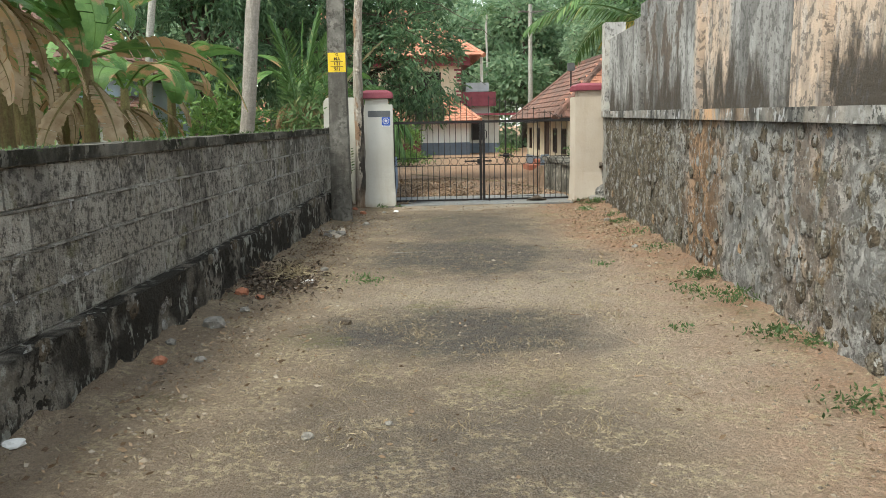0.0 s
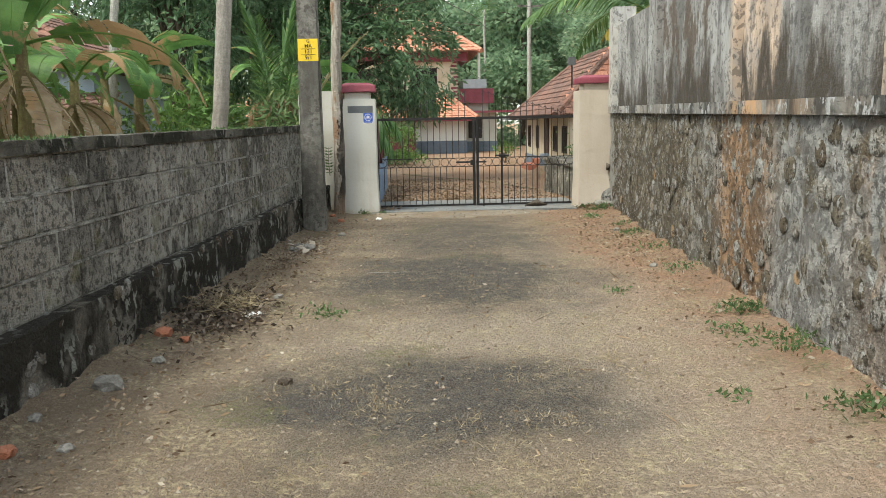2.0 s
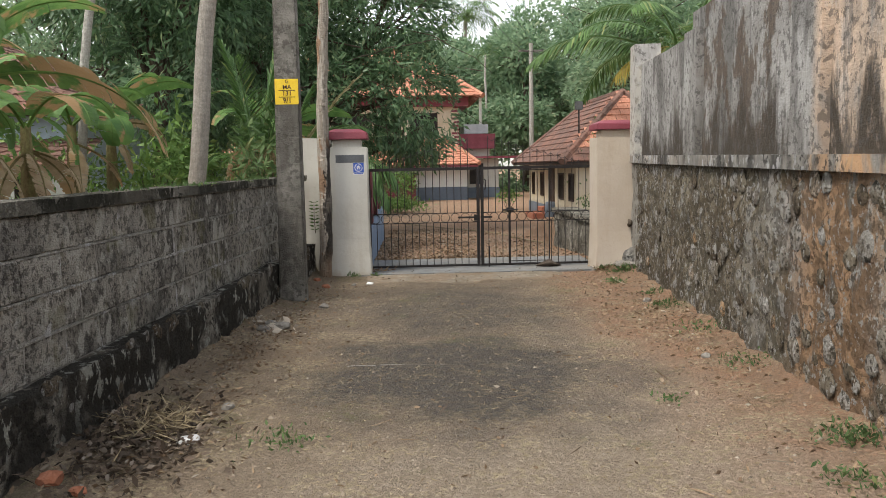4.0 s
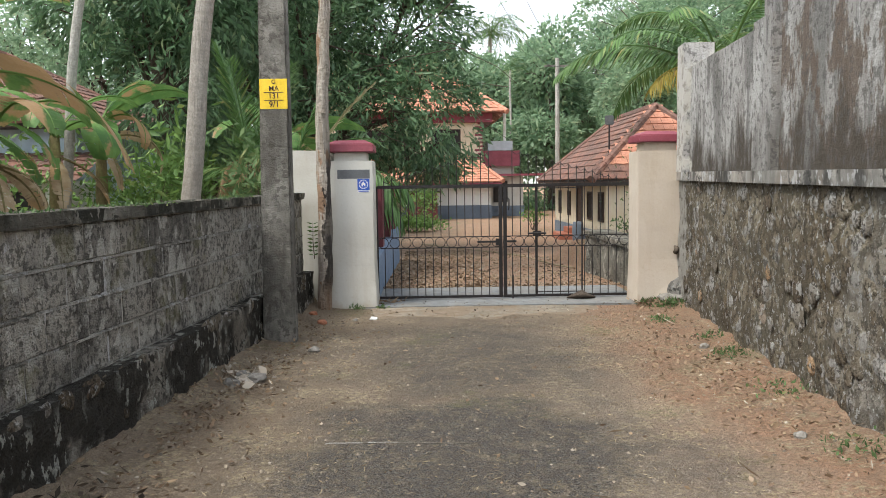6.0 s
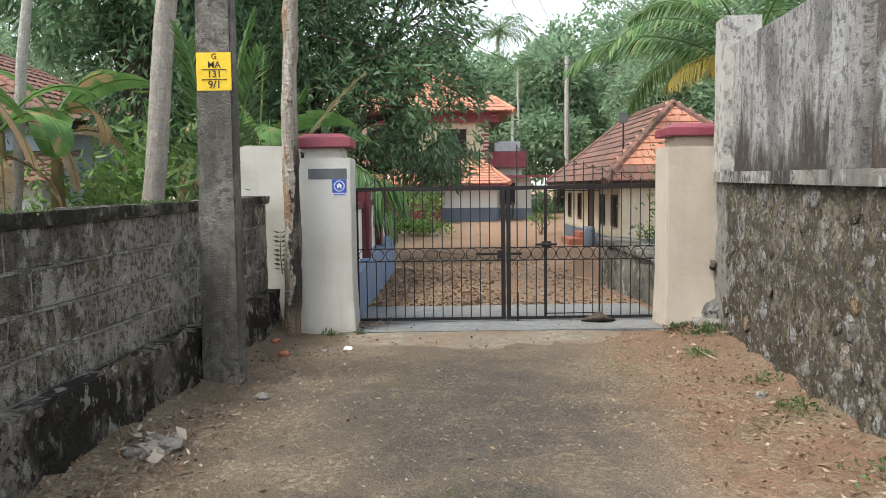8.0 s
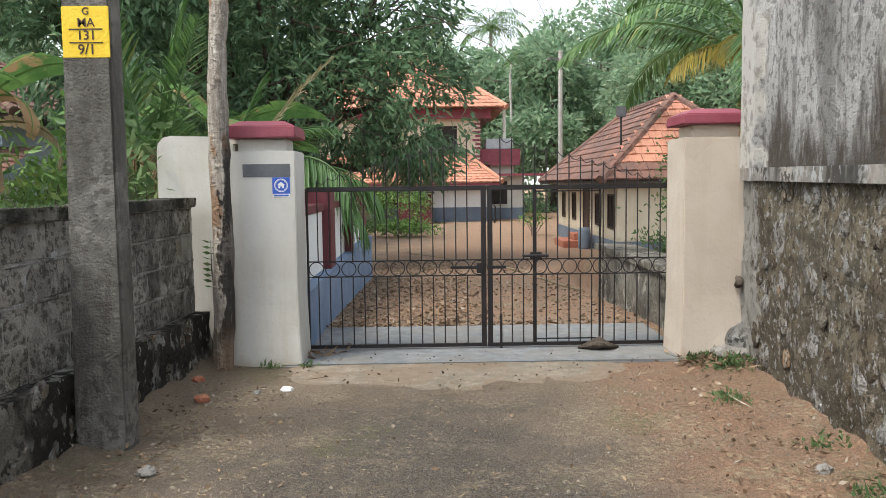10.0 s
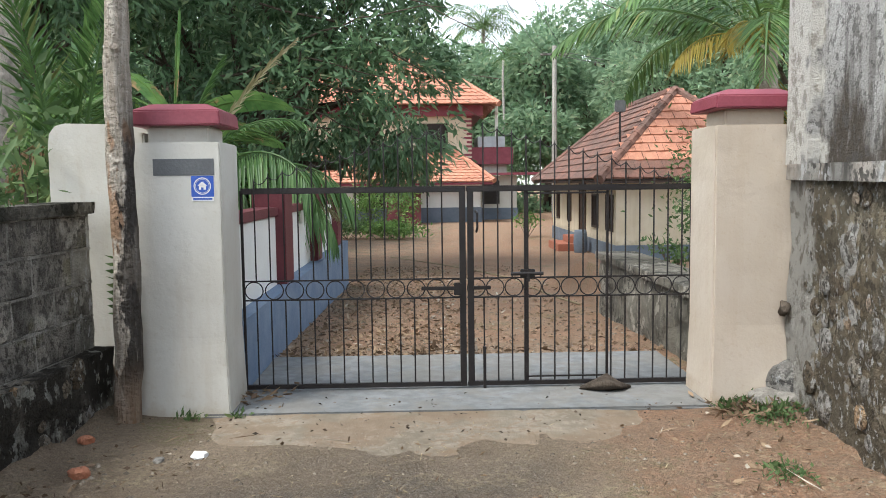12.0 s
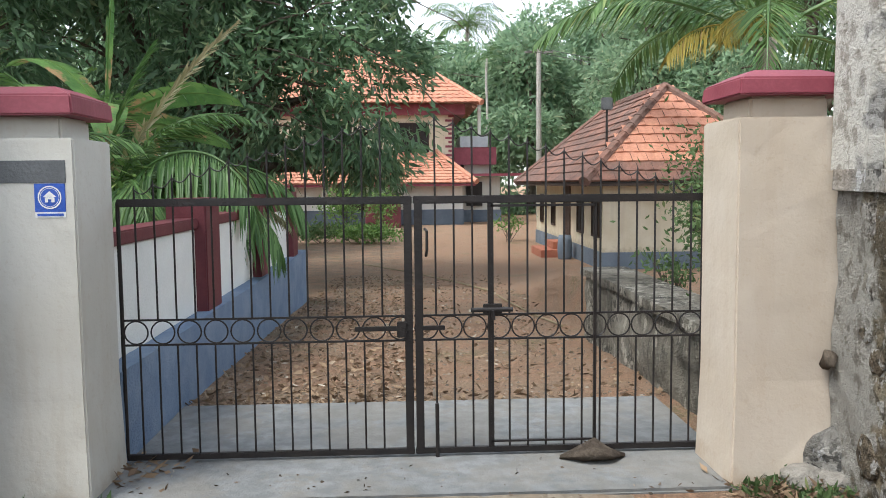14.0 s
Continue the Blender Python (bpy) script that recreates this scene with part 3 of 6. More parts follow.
# ---- the boundary wall of concrete blocks ----
wall_left = tagged(thing("wall_left", "dark mouldy concrete block wall on a rubble plinth", "wall"), kind="structure")
LW0, LW1 = -4.0, 14.62
ANG = math.degrees(math.atan(0.086))
frame_l = pose(left_x(0), 0, -0.05, 0.3, 0, -ANG)


def wall_strip(y0, y1, face, thick, z0, z1, step, amount, scale, seed, place):
    """A rough wall face seen from its +x side (thick > 0 reaches to -x)."""
    ny, nz = max(2, int((y1 - y0) / step)), max(2, int((z1 - z0) / step))
    sgn = 1 if thick > 0 else -1
    verts, faces = [], []
    for k in range(nz + 1):
        for j in range(ny + 1):
            y, z = y0 + (y1 - y0) * j / ny, z0 + (z1 - z0) * k / nz
            d = amount * (noise.noise(Vector((seed, y * scale, z * scale))) + 0.5 * noise.noise(Vector((seed + 9, y * scale * 3, z * scale * 3))))
            verts.append(place @ Vector((face + sgn * d, y, z + (0.25 * d if k == nz else 0))))
    for k in range(nz):
        for j in range(ny):
            a = k * (ny + 1) + j
            faces.append((a, a + 1, a + ny + 2, a + ny + 1))
    top = [k for k in range(nz * (ny + 1), (nz + 1) * (ny + 1))]
    base = len(verts)
    for k in top:
        verts.append(place @ Vector((face - thick, (place.inverted() @ verts[k]).y, (place.inverted() @ verts[k]).z)))
    for j in range(ny):
        faces.append((top[j], top[j + 1], base + j + 1, base + j))
    low = len(verts)
    for j in range(ny + 1):
        verts.append(place @ Vector((face - thick, y0 + (y1 - y0) * j / ny, z0)))
    for j in range(ny):
        faces.append((base + j, base + j + 1, low + j + 1, low + j))
    for j in (0, ny):
        ring = [k * (ny + 1) + j for k in range(nz + 1)] + [base + j, low + j]
        faces.append(ring)
    return verts, faces


v, f = wall_strip(LW0, LW1, 0.0, 0.42, -0.3, 0.40, 0.05, 0.03, 4.5, 3.0, frame_l)
pydata("plinth", v, f, M_PLINTH, wall_left, "black mossy rubble plinth")
v, f = wall_strip(LW0, LW1 - 0.02, -0.116, 0.17, 0.30, 1.23, 0.05, 0.007, 9, 7.0, frame_l)
pydata("mortar", v, f, M_MORTAR, wall_left)
v, f = wall_strip(LW0, LW1, -0.085, 0.24, 1.225, 1.295, 0.04, 0.022, 5, 8.0, frame_l)
pydata("coping", v, f, M_COPING, wall_left, "rough mortar coping")

for row in range(1, 4):
    v, f = wall_strip(LW0, LW1 - 0.03, -0.106, 0.02, 0.391 + row * 0.206, 0.403 + row * 0.206, 0.012, 0.007, 7.0, 50.0 + row, frame_l)
    pydata("pointing", v, f, M_MORTAR, wall_left, "pale crumbling mortar joint")

# ---- the tall rubble wall with a rendered upper part ----
wall_right = tagged(thing("wall_right", "tall stained wall, rubble below and grey render above", "wall"), kind="structure")
ANG_R = math.degrees(math.atan(0.098))
frame_r = pose(right_x(0), 0, -0.12, 0.57, 0, -ANG_R)
RW1 = 14.55
v, f = wall_strip(-4.0, RW1, 0.0, -0.5, -0.3, 1.40, 0.05, 0.03, 2.6, 21.0, frame_r)
pydata("rubble", v, f, M_RUBBLE, wall_right, "rubble stone face with flaking mortar", True)
v, f = wall_strip(-4.0, RW1 - 0.03, -0.035, -0.5, 1.38, 1.475, 0.05, 0.008, 2.6, 22.0, frame_r)
pydata("ledge", v, f, M_LEDGE, wall_right, "grey render string course")
v, f = wall_strip(-4.0, RW1 - 0.01, 0.035, -0.26, 1.47, 2.60, 0.08, 0.006, 2.6, 23.0, frame_r)
pydata("upper_wall", v, f, M_RENDER, wall_right, "grey render streaked black and peach")
for y0, y1, top in ((14.2, RW1, 2.86), (11.3, 11.75, 2.62), (8.6, 9.05, 2.64), (5.85, 6.3, 2.64), (3.1, 3.55, 2.64), (0.3, 0.75, 2.64), (-2.5, -2.05, 2.64)):
    v, f = wall_strip(y0, y1, -0.03, -0.315, 1.47, top, 0.07, 0.004, 2.6, y0, frame_r)
    pydata("pilaster", v, f, M_PILASTER, wall_right, "smoother grey render pilaster")
for y0, y1 in ((10.3, 11.78), (7.6, 9.08), (4.85, 6.33)):
    v, f = wall_strip(y0, y1, 0.06, -0.2, 2.56, 2.82, 0.07, 0.006, 2.6, y0 + 1, frame_r)
    pydata("parapet_block", v, f, M_RENDER, wall_right)


bm = bmesh.new()
bmesh.ops.create_icosphere(bm, subdivisions=3, radius=1.0)
for w in bm.verts:
    w.co = Vector((3.44 + 0.10 * w.co.x, 14.44 + 0.12 * w.co.y, 0.10 + 0.20 * w.co.z))
part("mortar_lump", roughen(bm, 0.05, 9, 5), M_LEDGE, wall_right, "crumbling mortar lump at the foot of the wall", True)
part("stub", roughen(tube([(3.44, 14.47, 0.60), (3.41, 14.42, 0.62), (3.39, 14.36, 0.60)], [0.035, 0.034, 0.012], 9), 0.03, 17, 6), M_BARK, wall_right, "dark stub sticking out of the wall end", True)


# ---- gate pillars ----
def pillar(name, x0, x1, y0, y1, z1, neck, cap_z, paint, over, label):
    p = thing(name, label, "gate pillar", "gate pillars")
    bm = slab(x0, x1, y0, y1, -0.12, z1, 0.009)
    bmesh.ops.subdivide_edges(bm, edges=bm.edges, cuts=2, use_grid_fill=True)
    for w in bm.verts:
        k = max(0.0, 0.5 - w.co.z) * 0.07
        w.co.x += k * (1 if w.co.x > (x0 + x1) / 2 else -1) * 0.6
        w.co.y -= k if w.co.y < (y0 + y1) / 2 else 0
    part("shaft", bm, paint, p)
    cx, cy = (x0 + x1) / 2, (y0 + y1) / 2
    hx, hy = (x1 - x0) / 2 - 0.075, (y1 - y0) / 2 - 0.06
    part("neck", slab(cx - hx, cx + hx, cy - hy, cy + hy, z1 - 0.01, z1 + neck, 0.012), paint, p)
    bm = slab(cx - hx - over, cx + hx + over, cy - hy - over, cy + hy + over, z1 + neck, cap_z)
    for w in bm.verts:
        if w.co.z > cap_z - 0.01:
            w.co.x, w.co.y = cx + (w.co.x - cx) * 0.97, cy + (w.co.y - cy) * 0.97
    top = max(bm.faces, key=lambda q: q.calc_center_median().z)
    res = bmesh.ops.inset_region(bm, faces=[top], thickness=0.14)
    for w in top.verts:
        w.co.z += 0.045
    es = [e for e in bm.edges if e.calc_length() > 0.05]
    bmesh.ops.bevel(bm, geom=es, offset=0.008, segments=2, affect="EDGES")
    part("cap", bm, M_MAROON, p, "maroon painted cap")
    return p


pl = pillar("gate_pillar", -0.545, -0.02, 14.50, 14.95, 1.675, 0.10, 1.865, M_CREAM, 0.088, "off-white gate pillar with maroon cap, name plate and blue badge")
pr = pillar("gate_pillar", 2.995, 3.52, 14.50, 14.95, 1.745, 0.10, 1.925, M_PEACH, 0.082, "cream gate pillar with maroon cap beside the stained wall")
plate = part("name_plate", slab(-0.425, -0.06, 14.496, 14.503, 1.475, 1.575, 0.001), M_GREYPLATE, pl, "dark grey blank name plate")
badge = part("badge", slab(-0.20, -0.065, 14.4965, 14.503, 1.345, 1.472, 0.001), M_BADGE, pl, "blue badge with a white house in a ring")
M_PAPER = plain("white_print", (0.72, 0.72, 0.70), (0.78, 0.78, 0.76), 9, 0.6, 0.0005)
part("caption_strip", slab(-0.20, -0.065, 14.4970, 14.502, 1.320, 1.3445, 0.001), M_PAPER, badge)
part("caption_bar", slab(-0.19, -0.075, 14.4955, 14.4975, 1.327, 1.338), M_BADGE, badge)
bm = bmesh.new()
ring = [(0.052, 0.046), (0.042, 0.040)]
for ro, ri in ring:
    for k in range(28):
        a0, a1 = k * math.tau / 28, (k + 1) * math.tau / 28
        q = [bm.verts.new((-0.1325 + r * math.cos(a), 14.4945, 1.410 + r * math.sin(a))) for r, a in ((ro, a0), (ro, a1), (ri, a1), (ri, a0))]
        bm.faces.new(q)
for shape in ([(-0.03, 0.002), (0, 0.028), (0.03, 0.002)], [(-0.021, 0.001), (0.021, 0.001), (0.021, -0.022), (0.007, -0.022), (0.007, -0.008), (-0.007, -0.008), (-0.007, -0.022), (-0.021, -0.022)]):
    bm.faces.new([bm.verts.new((-0.1325 + x, 14.4945, 1.410 + z)) for x, z in shape])
part("house_sign", bm, M_PAPER, badge)

# cream return wall beside the pillar
ret = tagged(thing("wall_return", "short cream boundary wall beside the gate pillar", "wall"), kind="structure")
bm = bmesh.new()
prof = [(-1.17, -0.1), (-0.50, -0.1), (-0.50, 1.80), (-1.06, 1.815), (-1.12, 1.80), (-1.16, 1.75), (-1.17, 1.68)]
f = bm.faces.new([bm.verts.new((x, 14.78, z)) for x, z in prof])
g = bmesh.ops.extrude_face_region(bm, geom=[f])
bmesh.ops.translate(bm, verts=[w for w in g["geom"] if isinstance(w, bmesh.types.BMVert)], vec=(0, 0.18, 0))
bmesh.ops.recalc_face_normals(bm, faces=bm.faces)
part("panel", bm, M_CREAM, ret)
part("upright", slab(-0.575, -0.505, 14.60, 14.80, -0.1, 1.74, 0.01), M_CREAM, ret)


# ---- the iron gate ----
def rod(a, b, r=0.006, sides=6):
    return tube([a, b], [r, r], sides)


GY, RAIL0, RAIL1, BAND0, BAND1 = 15.0, 0.045, 1.375, 0.635, 0.765


def spike_top(x):
    return 1.42 + 0.42 * max(0.0, 1 - abs(x - 1.49) / 1.52) ** 0.9


def gate_leaf(x0, x1, post_x, bars, label):
    g = thing("gate_leaf", label, "gate", "leaves of the iron gate")
    part("bottom_rail", slab(x0, x1, GY - 0.015, GY + 0.015, RAIL0 - 0.018, RAIL0 + 0.012, 0.003), M_IRON, g)
    part("top_rail", slab(x0, x1, GY - 0.018, GY + 0.018, RAIL1 - 0.025, RAIL1 + 0.015, 0.004), M_IRON, g)
    part("band_rail", slab(x0, x1, GY - 0.005, GY + 0.005, BAND0 - 0.005, BAND0 + 0.005), M_IRON, g)
    part("band_rail", slab(x0, x1, GY - 0.005, GY + 0.005, BAND1 - 0.005, BAND1 + 0.005), M_IRON, g)
    part("meeting_post", slab(post_x - 0.021, post_x + 0.021, GY - 0.02, GY + 0.02, RAIL0 - 0.018, RAIL1 + 0.012, 0.004), M_IRON, g)
    hinge = x0 if post_x > (x0 + x1) / 2 else x1
    part("hinge_post", rod((hinge, GY, RAIL0), (hinge, GY, RAIL1), 0.011), M_IRON, g)
    tips = []
    for x in bars:
        part("lower_bar", rod((x, GY, RAIL0), (x, GY, BAND0), 0.0055), M_IRON, g)
        part("upper_bar", rod((x, GY, BAND1), (x, GY, RAIL1), 0.0055), M_IRON, g)
        t = spike_top(x)
        part("spike", tube([(x, GY, RAIL1), (x, GY, t - 0.03), (x, GY, t)], [0.0055, 0.0055, 0.0015], 6), M_IRON, g)
        tips.append((x, t - 0.02))
    for (xa, za), (xb, zb) in zip(tips, tips[1:]):
        pts = [(xa + (xb - xa) * k / 6, GY, za + (zb - za) * k / 6 - 0.035 * math.sin(math.pi * k / 6)) for k in range(7)]
        part("festoon", tube(pts, [0.0035] * 7, 5), M_IRON, g)
    n = round((x1 - x0) / 0.131)
    for k in range(n):
        cx = x0 + (k + 0.5) * (x1 - x0) / n
        pts = [(cx + 0.060 * math.cos(a), GY, 0.70 + 0.060 * math.sin(a)) for a in np.linspace(0, math.tau, 21)]
        part("ring", tube(pts, [0.0045] * 21, 5, caps=False), M_IRON, g)
    return g


leaf_a = gate_leaf(-0.015, 1.485, 1.462, [0.07 + 0.0965 * k for k in range(14)], "black iron gate leaf with rings and spikes, closed")
part("latch_bar", slab(1.18, 1.44, GY - 0.03, GY - 0.018, 0.69, 0.715, 0.003), M_IRON, leaf_a)
part("latch_box", slab(1.40, 1.452, GY - 0.035, GY - 0.018, 0.655, 0.74, 0.004), M_IRON, leaf_a)
leaf_b = gate_leaf(1.490, 3.02, 1.516, [1.605 + 0.0965 * k for k in range(15)], "black iron gate leaf with a wicket door, closed")
for x in (1.886, 1.90, 2.445):
    part("wicket_stile", slab(x - 0.008, x + 0.008, GY - 0.012, GY + 0.008, RAIL0, RAIL1 - 0.025, 0.002), M_IRON, leaf_b)
part("wicket_rail", slab(1.89, 2.445, GY - 0.012, GY + 0.008, RAIL1 - 0.045, RAIL1 - 0.033), M_IRON, leaf_b)
part("wicket_rail", slab(1.89, 2.445, GY - 0.012, GY + 0.008, RAIL0 + 0.035, RAIL0 + 0.045), M_IRON, leaf_b)
part("latch_bar", slab(1.53, 1.65, GY - 0.03, GY - 0.018, 0.69, 0.715, 0.003), M_IRON, leaf_b)
bolt = part("slide_bolt", tube([(1.785, GY - 0.035, 0.795), (2.005, GY - 0.035, 0.795)], [0.012, 0.012], 10), M_IRON, leaf_b, "heavy sliding bolt with a padlock plate")
part("bolt_plate", slab(1.85, 1.95, GY - 0.03, GY - 0.016, 0.765, 0.825, 0.004), M_IRON, bolt)
part("bolt_knob", tube([(1.90, GY - 0.06, 0.795), (1.90, GY - 0.06, 0.745)], [0.009, 0.012], 8), M_IRON, bolt)
part("drop_bolt", tube([(1.605, GY - 0.02, 0.01), (1.605, GY - 0.02, 0.30)], [0.011, 0.011], 8), M_IRON, leaf_b)
part("gate_handle", tube([(1.55, GY - 0.02, 1.22), (1.56, GY - 0.05, 1.21), (1.56, GY - 0.05, 1.11), (1.555, GY - 0.02, 1.08)], [0.008] * 4, 6), M_IRON, leaf_b)

# ---- concrete utility pole ----
pole = thing("utility_pole", "grey tapered concrete utility pole with a yellow painted number", "utility pole")
bm = slab(-0.90, -0.61, 12.46, 12.64, -0.15, 8.0, 0.02)
for w in bm.verts:
    k = 1 - 0.055 * max(0.0, w.co.z)
    w.co.x, w.co.y = -0.755 + (w.co.x + 0.755) * k + 0.006 * w.co.z, 12.55 + (w.co.y - 12.55) * k
part("shaft", bm, M_POLE, pole)
band = part("number_panel", slab(-0.862, -0.622, 12.468, 12.475, 2.075, 2.335, 0.002), M_YELLOW, pole, "yellow panel with dark hand-painted numbers")


def words(text, x, y, z, size, parent, material):
    cu = bpy.data.curves.new("lettering", "FONT")
    cu.body, cu.size, cu.align_x, cu.align_y, cu.extrude, cu.offset = text, size, "CENTER", "CENTER", 0.001, 0.0006
    tmp = bpy.data.objects.new("lettering", cu)
    me = bpy.data.meshes.new_from_object(tmp)
    bpy.data.objects.remove(tmp)
    ob = link("lettering", me, material, parent)
    ob.matrix_basis = pose(x, y, z, 90, 0, 0)
    return ob


for text, z, size in (("G", 2.307, 0.052), ("MA", 2.250, 0.062), ("131", 2.186, 0.066), ("9/1", 2.114, 0.072)):
    words(text, -0.738, 12.466, z, size, band, M_INK)
for z in (2.218, 2.150):
    part("ruled_line", slab(-0.825, -0.655, 12.465, 12.469, z - 0.003, z + 0.003), M_INK, band)

# ---- charred timber post ----
post = thing("timber_post", "weathered timber post, charred black along one side", "post")
pts = [(-0.592 + 0.022 * z + 0.012 * math.sin(2.1 * z), 14.36 + 0.01 * math.sin(3 * z), z) for z in np.arange(-0.15, 5.6, 0.12)]
bm = tube(pts, [0.080 + 0.02 * max(0.0, 0.25 - p[2]) - 0.004 * p[2] + 0.010 * noise.noise(Vector((0, 0, p[2] * 2.2))) for p in pts], 14)
part("trunk", roughen(bm, 0.02, 5.0, 4.0), M_POST, post, smooth=True)
for z in (0.32, 0.9, 1.33, 1.56, 2.2):
    part("knot", tube([(-0.60 + 0.022 * z, 14.30, z), (-0.60 + 0.022 * z + 0.01, 14.275, z + 0.01)], [0.035, 0.02], 8), M_POST, post)


# ---- the yard: painted boundary wall ----
yard_wall = tagged(thing("wall_yard", "white yard wall with a blue plinth and maroon posts", "wall"), kind="structure")
v, f = wall_strip(14.96, 22.7, -0.02, 0.3, -0.5, 0.50, 0.12, 0.012, 2.0, 31.0, Matrix.Identity(4))
pydata("plinth", v, f, M_BLUE, yard_wall, "faded blue painted plinth")
part("panel", slab(-0.30, -0.15, 14.97, 22.6, 0.45, 1.13, 0.008), M_WHITE, yard_wall)
part("coping", slab(-0.33, -0.12, 14.97, 22.6, 1.13, 1.21, 0.01), M_OXBLOOD, yard_wall, "dark maroon coping")
for y in (17.2, 19.45, 21.8):
    part("post", slab(-0.36, -0.06, y - 0.22, y + 0.22, 0.48, 1.36, 0.01), M_OXBLOOD, yard_wall, "dark maroon painted post")

# low rubble wall on the other side of the drive
stone_wall = tagged(thing("wall_rubble", "low old rubble wall with a cracked plastered top", "wall"), kind="structure")
M_LOWWALL = grimy_wall("low_rubble", (0.29, 0.265, 0.215), (0.42, 0.39, 0.33), (0.05, 0.05, 0.045), (0.3, 0.16, 0.08), amount=0.7, relief=0.03)
v, f = wall_strip(15.0, 18.75, 3.22, -0.4, -0.2, 0.54, 0.07, 0.05, 2.4, 41.0, Matrix.Identity(4))
pydata("face", v, f, M_LOWWALL, stone_wall)
v, f = wall_strip(14.98, 18.8, 3.19, -0.45, 0.53, 0.60, 0.07, 0.03, 2.4, 43.0, Matrix.Identity(4))
pydata("capping", v, f, M_LOWWALL, stone_wall)


# ---- tiled roofs ----
def tiled_slope(name, corners, rows, cols, material, parent, lift=0.05, label=""):
    """Overlapping tiles on a sloped quad (eave left, eave right, top right, top left), joined."""
    a, b, c, d = [Vector(p) for p in corners]
    up = (b - a).cross(d - a).normalized()
    if up.z < 0:
        up = -up
    verts, faces = [], []
    for i in range(rows):
        t0, t1 = i / rows, (i + 1.18) / rows
        l0, r0, l1, r1 = a.lerp(d, t0), b.lerp(c, t0), a.lerp(d, min(1, t1)), b.lerp(c, min(1, t1))
        n = max(1, round(cols * (r0 - l0).length / (b - a).length))
        for k in range(n):
            u0, u1 = k / n, (k + 0.97) / n
            um = (u0 + u1) / 2
            h = lift * (0.85 + 0.3 * random.random())
            q = len(verts)
            verts += [l0.lerp(r0, u0) + up * h, l0.lerp(r0, um) + up * h * 1.7, l0.lerp(r0, u1) + up * h,
                      l1.lerp(r1, u0) + up * 0.2 * h, l1.lerp(r1, um) + up * h * 0.7, l1.lerp(r1, u1) + up * 0.2 * h,
                      l0.lerp(r0, u0), l0.lerp(r0, u1)]
            faces += [(q, q + 1, q + 4, q + 3), (q + 1, q + 2, q + 5, q + 4), (q + 6, q + 7, q + 2, q + 1, q)]
    ob = pydata(name, verts, faces, material, parent, label)
    return ob


def tile_mesh(seed, material):
    g = random.Random(seed)
    vs, fs = [], []
    for v, lift in ((0.0, 0.045), (1.0, 0.012)):
        for k in range(5):
            u = k / 4
            vs.append((u * 0.97, v * 1.16, lift + 0.009 * math.cos(math.tau * u) + g.uniform(-0.003, 0.003)))
    vs += [(k / 4 * 0.97, 0.0, 0.0) for k in range(5)]
    for k in range(4):
        fs += [(k, k + 1, k + 6, k + 5), (10 + k, 11 + k, k + 1, k)]
    me = bpy.data.meshes.new("tile")
    me.from_pydata(vs, [], fs)
    me.materials.append(material)
    return me


def laid_tiles(corners, rows, cols, material, parent, seed):
    """The same slope laid tile by tile, each an object on a shared mesh."""
    a, b, c, d = [Vector(p) for p in corners]
    g = random.Random(seed)
    meshes = [tile_mesh(seed + k, material) for k in range(4)]
    aged = [tile_mesh(seed + 20 + k, M_TILE) for k in range(3)]
    ex = (b - a).normalized()
    up = ex.cross(d - a).normalized()
    ey = up.cross(ex)
    for i in range(rows):
        l0, r0 = a.lerp(d, i / rows), b.lerp(c, i / rows)
        n = max(1, round(cols * (r0 - l0).length / (b - a).length))
        w, h = (r0 - l0).length / n, ((d - a).dot(ey)) / rows
        for k in range(n):
            ob = new("tile", g.choice(aged if i < 2 else meshes))
            ob.parent = parent
            m = Matrix((ex * w, ey * h, up)).transposed().to_4x4()
            m.translation = l0.lerp(r0, k / n) + up * g.uniform(0, 0.012)
            ob.matrix_basis = m @ pose(0, 0, 0, 0, 0, g.uniform(-0.4, 0.4))


def ridge(name, a, b, r, material, parent):
    a, b = Vector(a), Vector(b)
    n = max(2, int((b - a).length / 0.35))
    for k in range(n):
        part(name, tube([a.lerp(b, k / n), a.lerp(b, (k + 1.1) / n)], [r * 1.12, r], 8), material, parent)


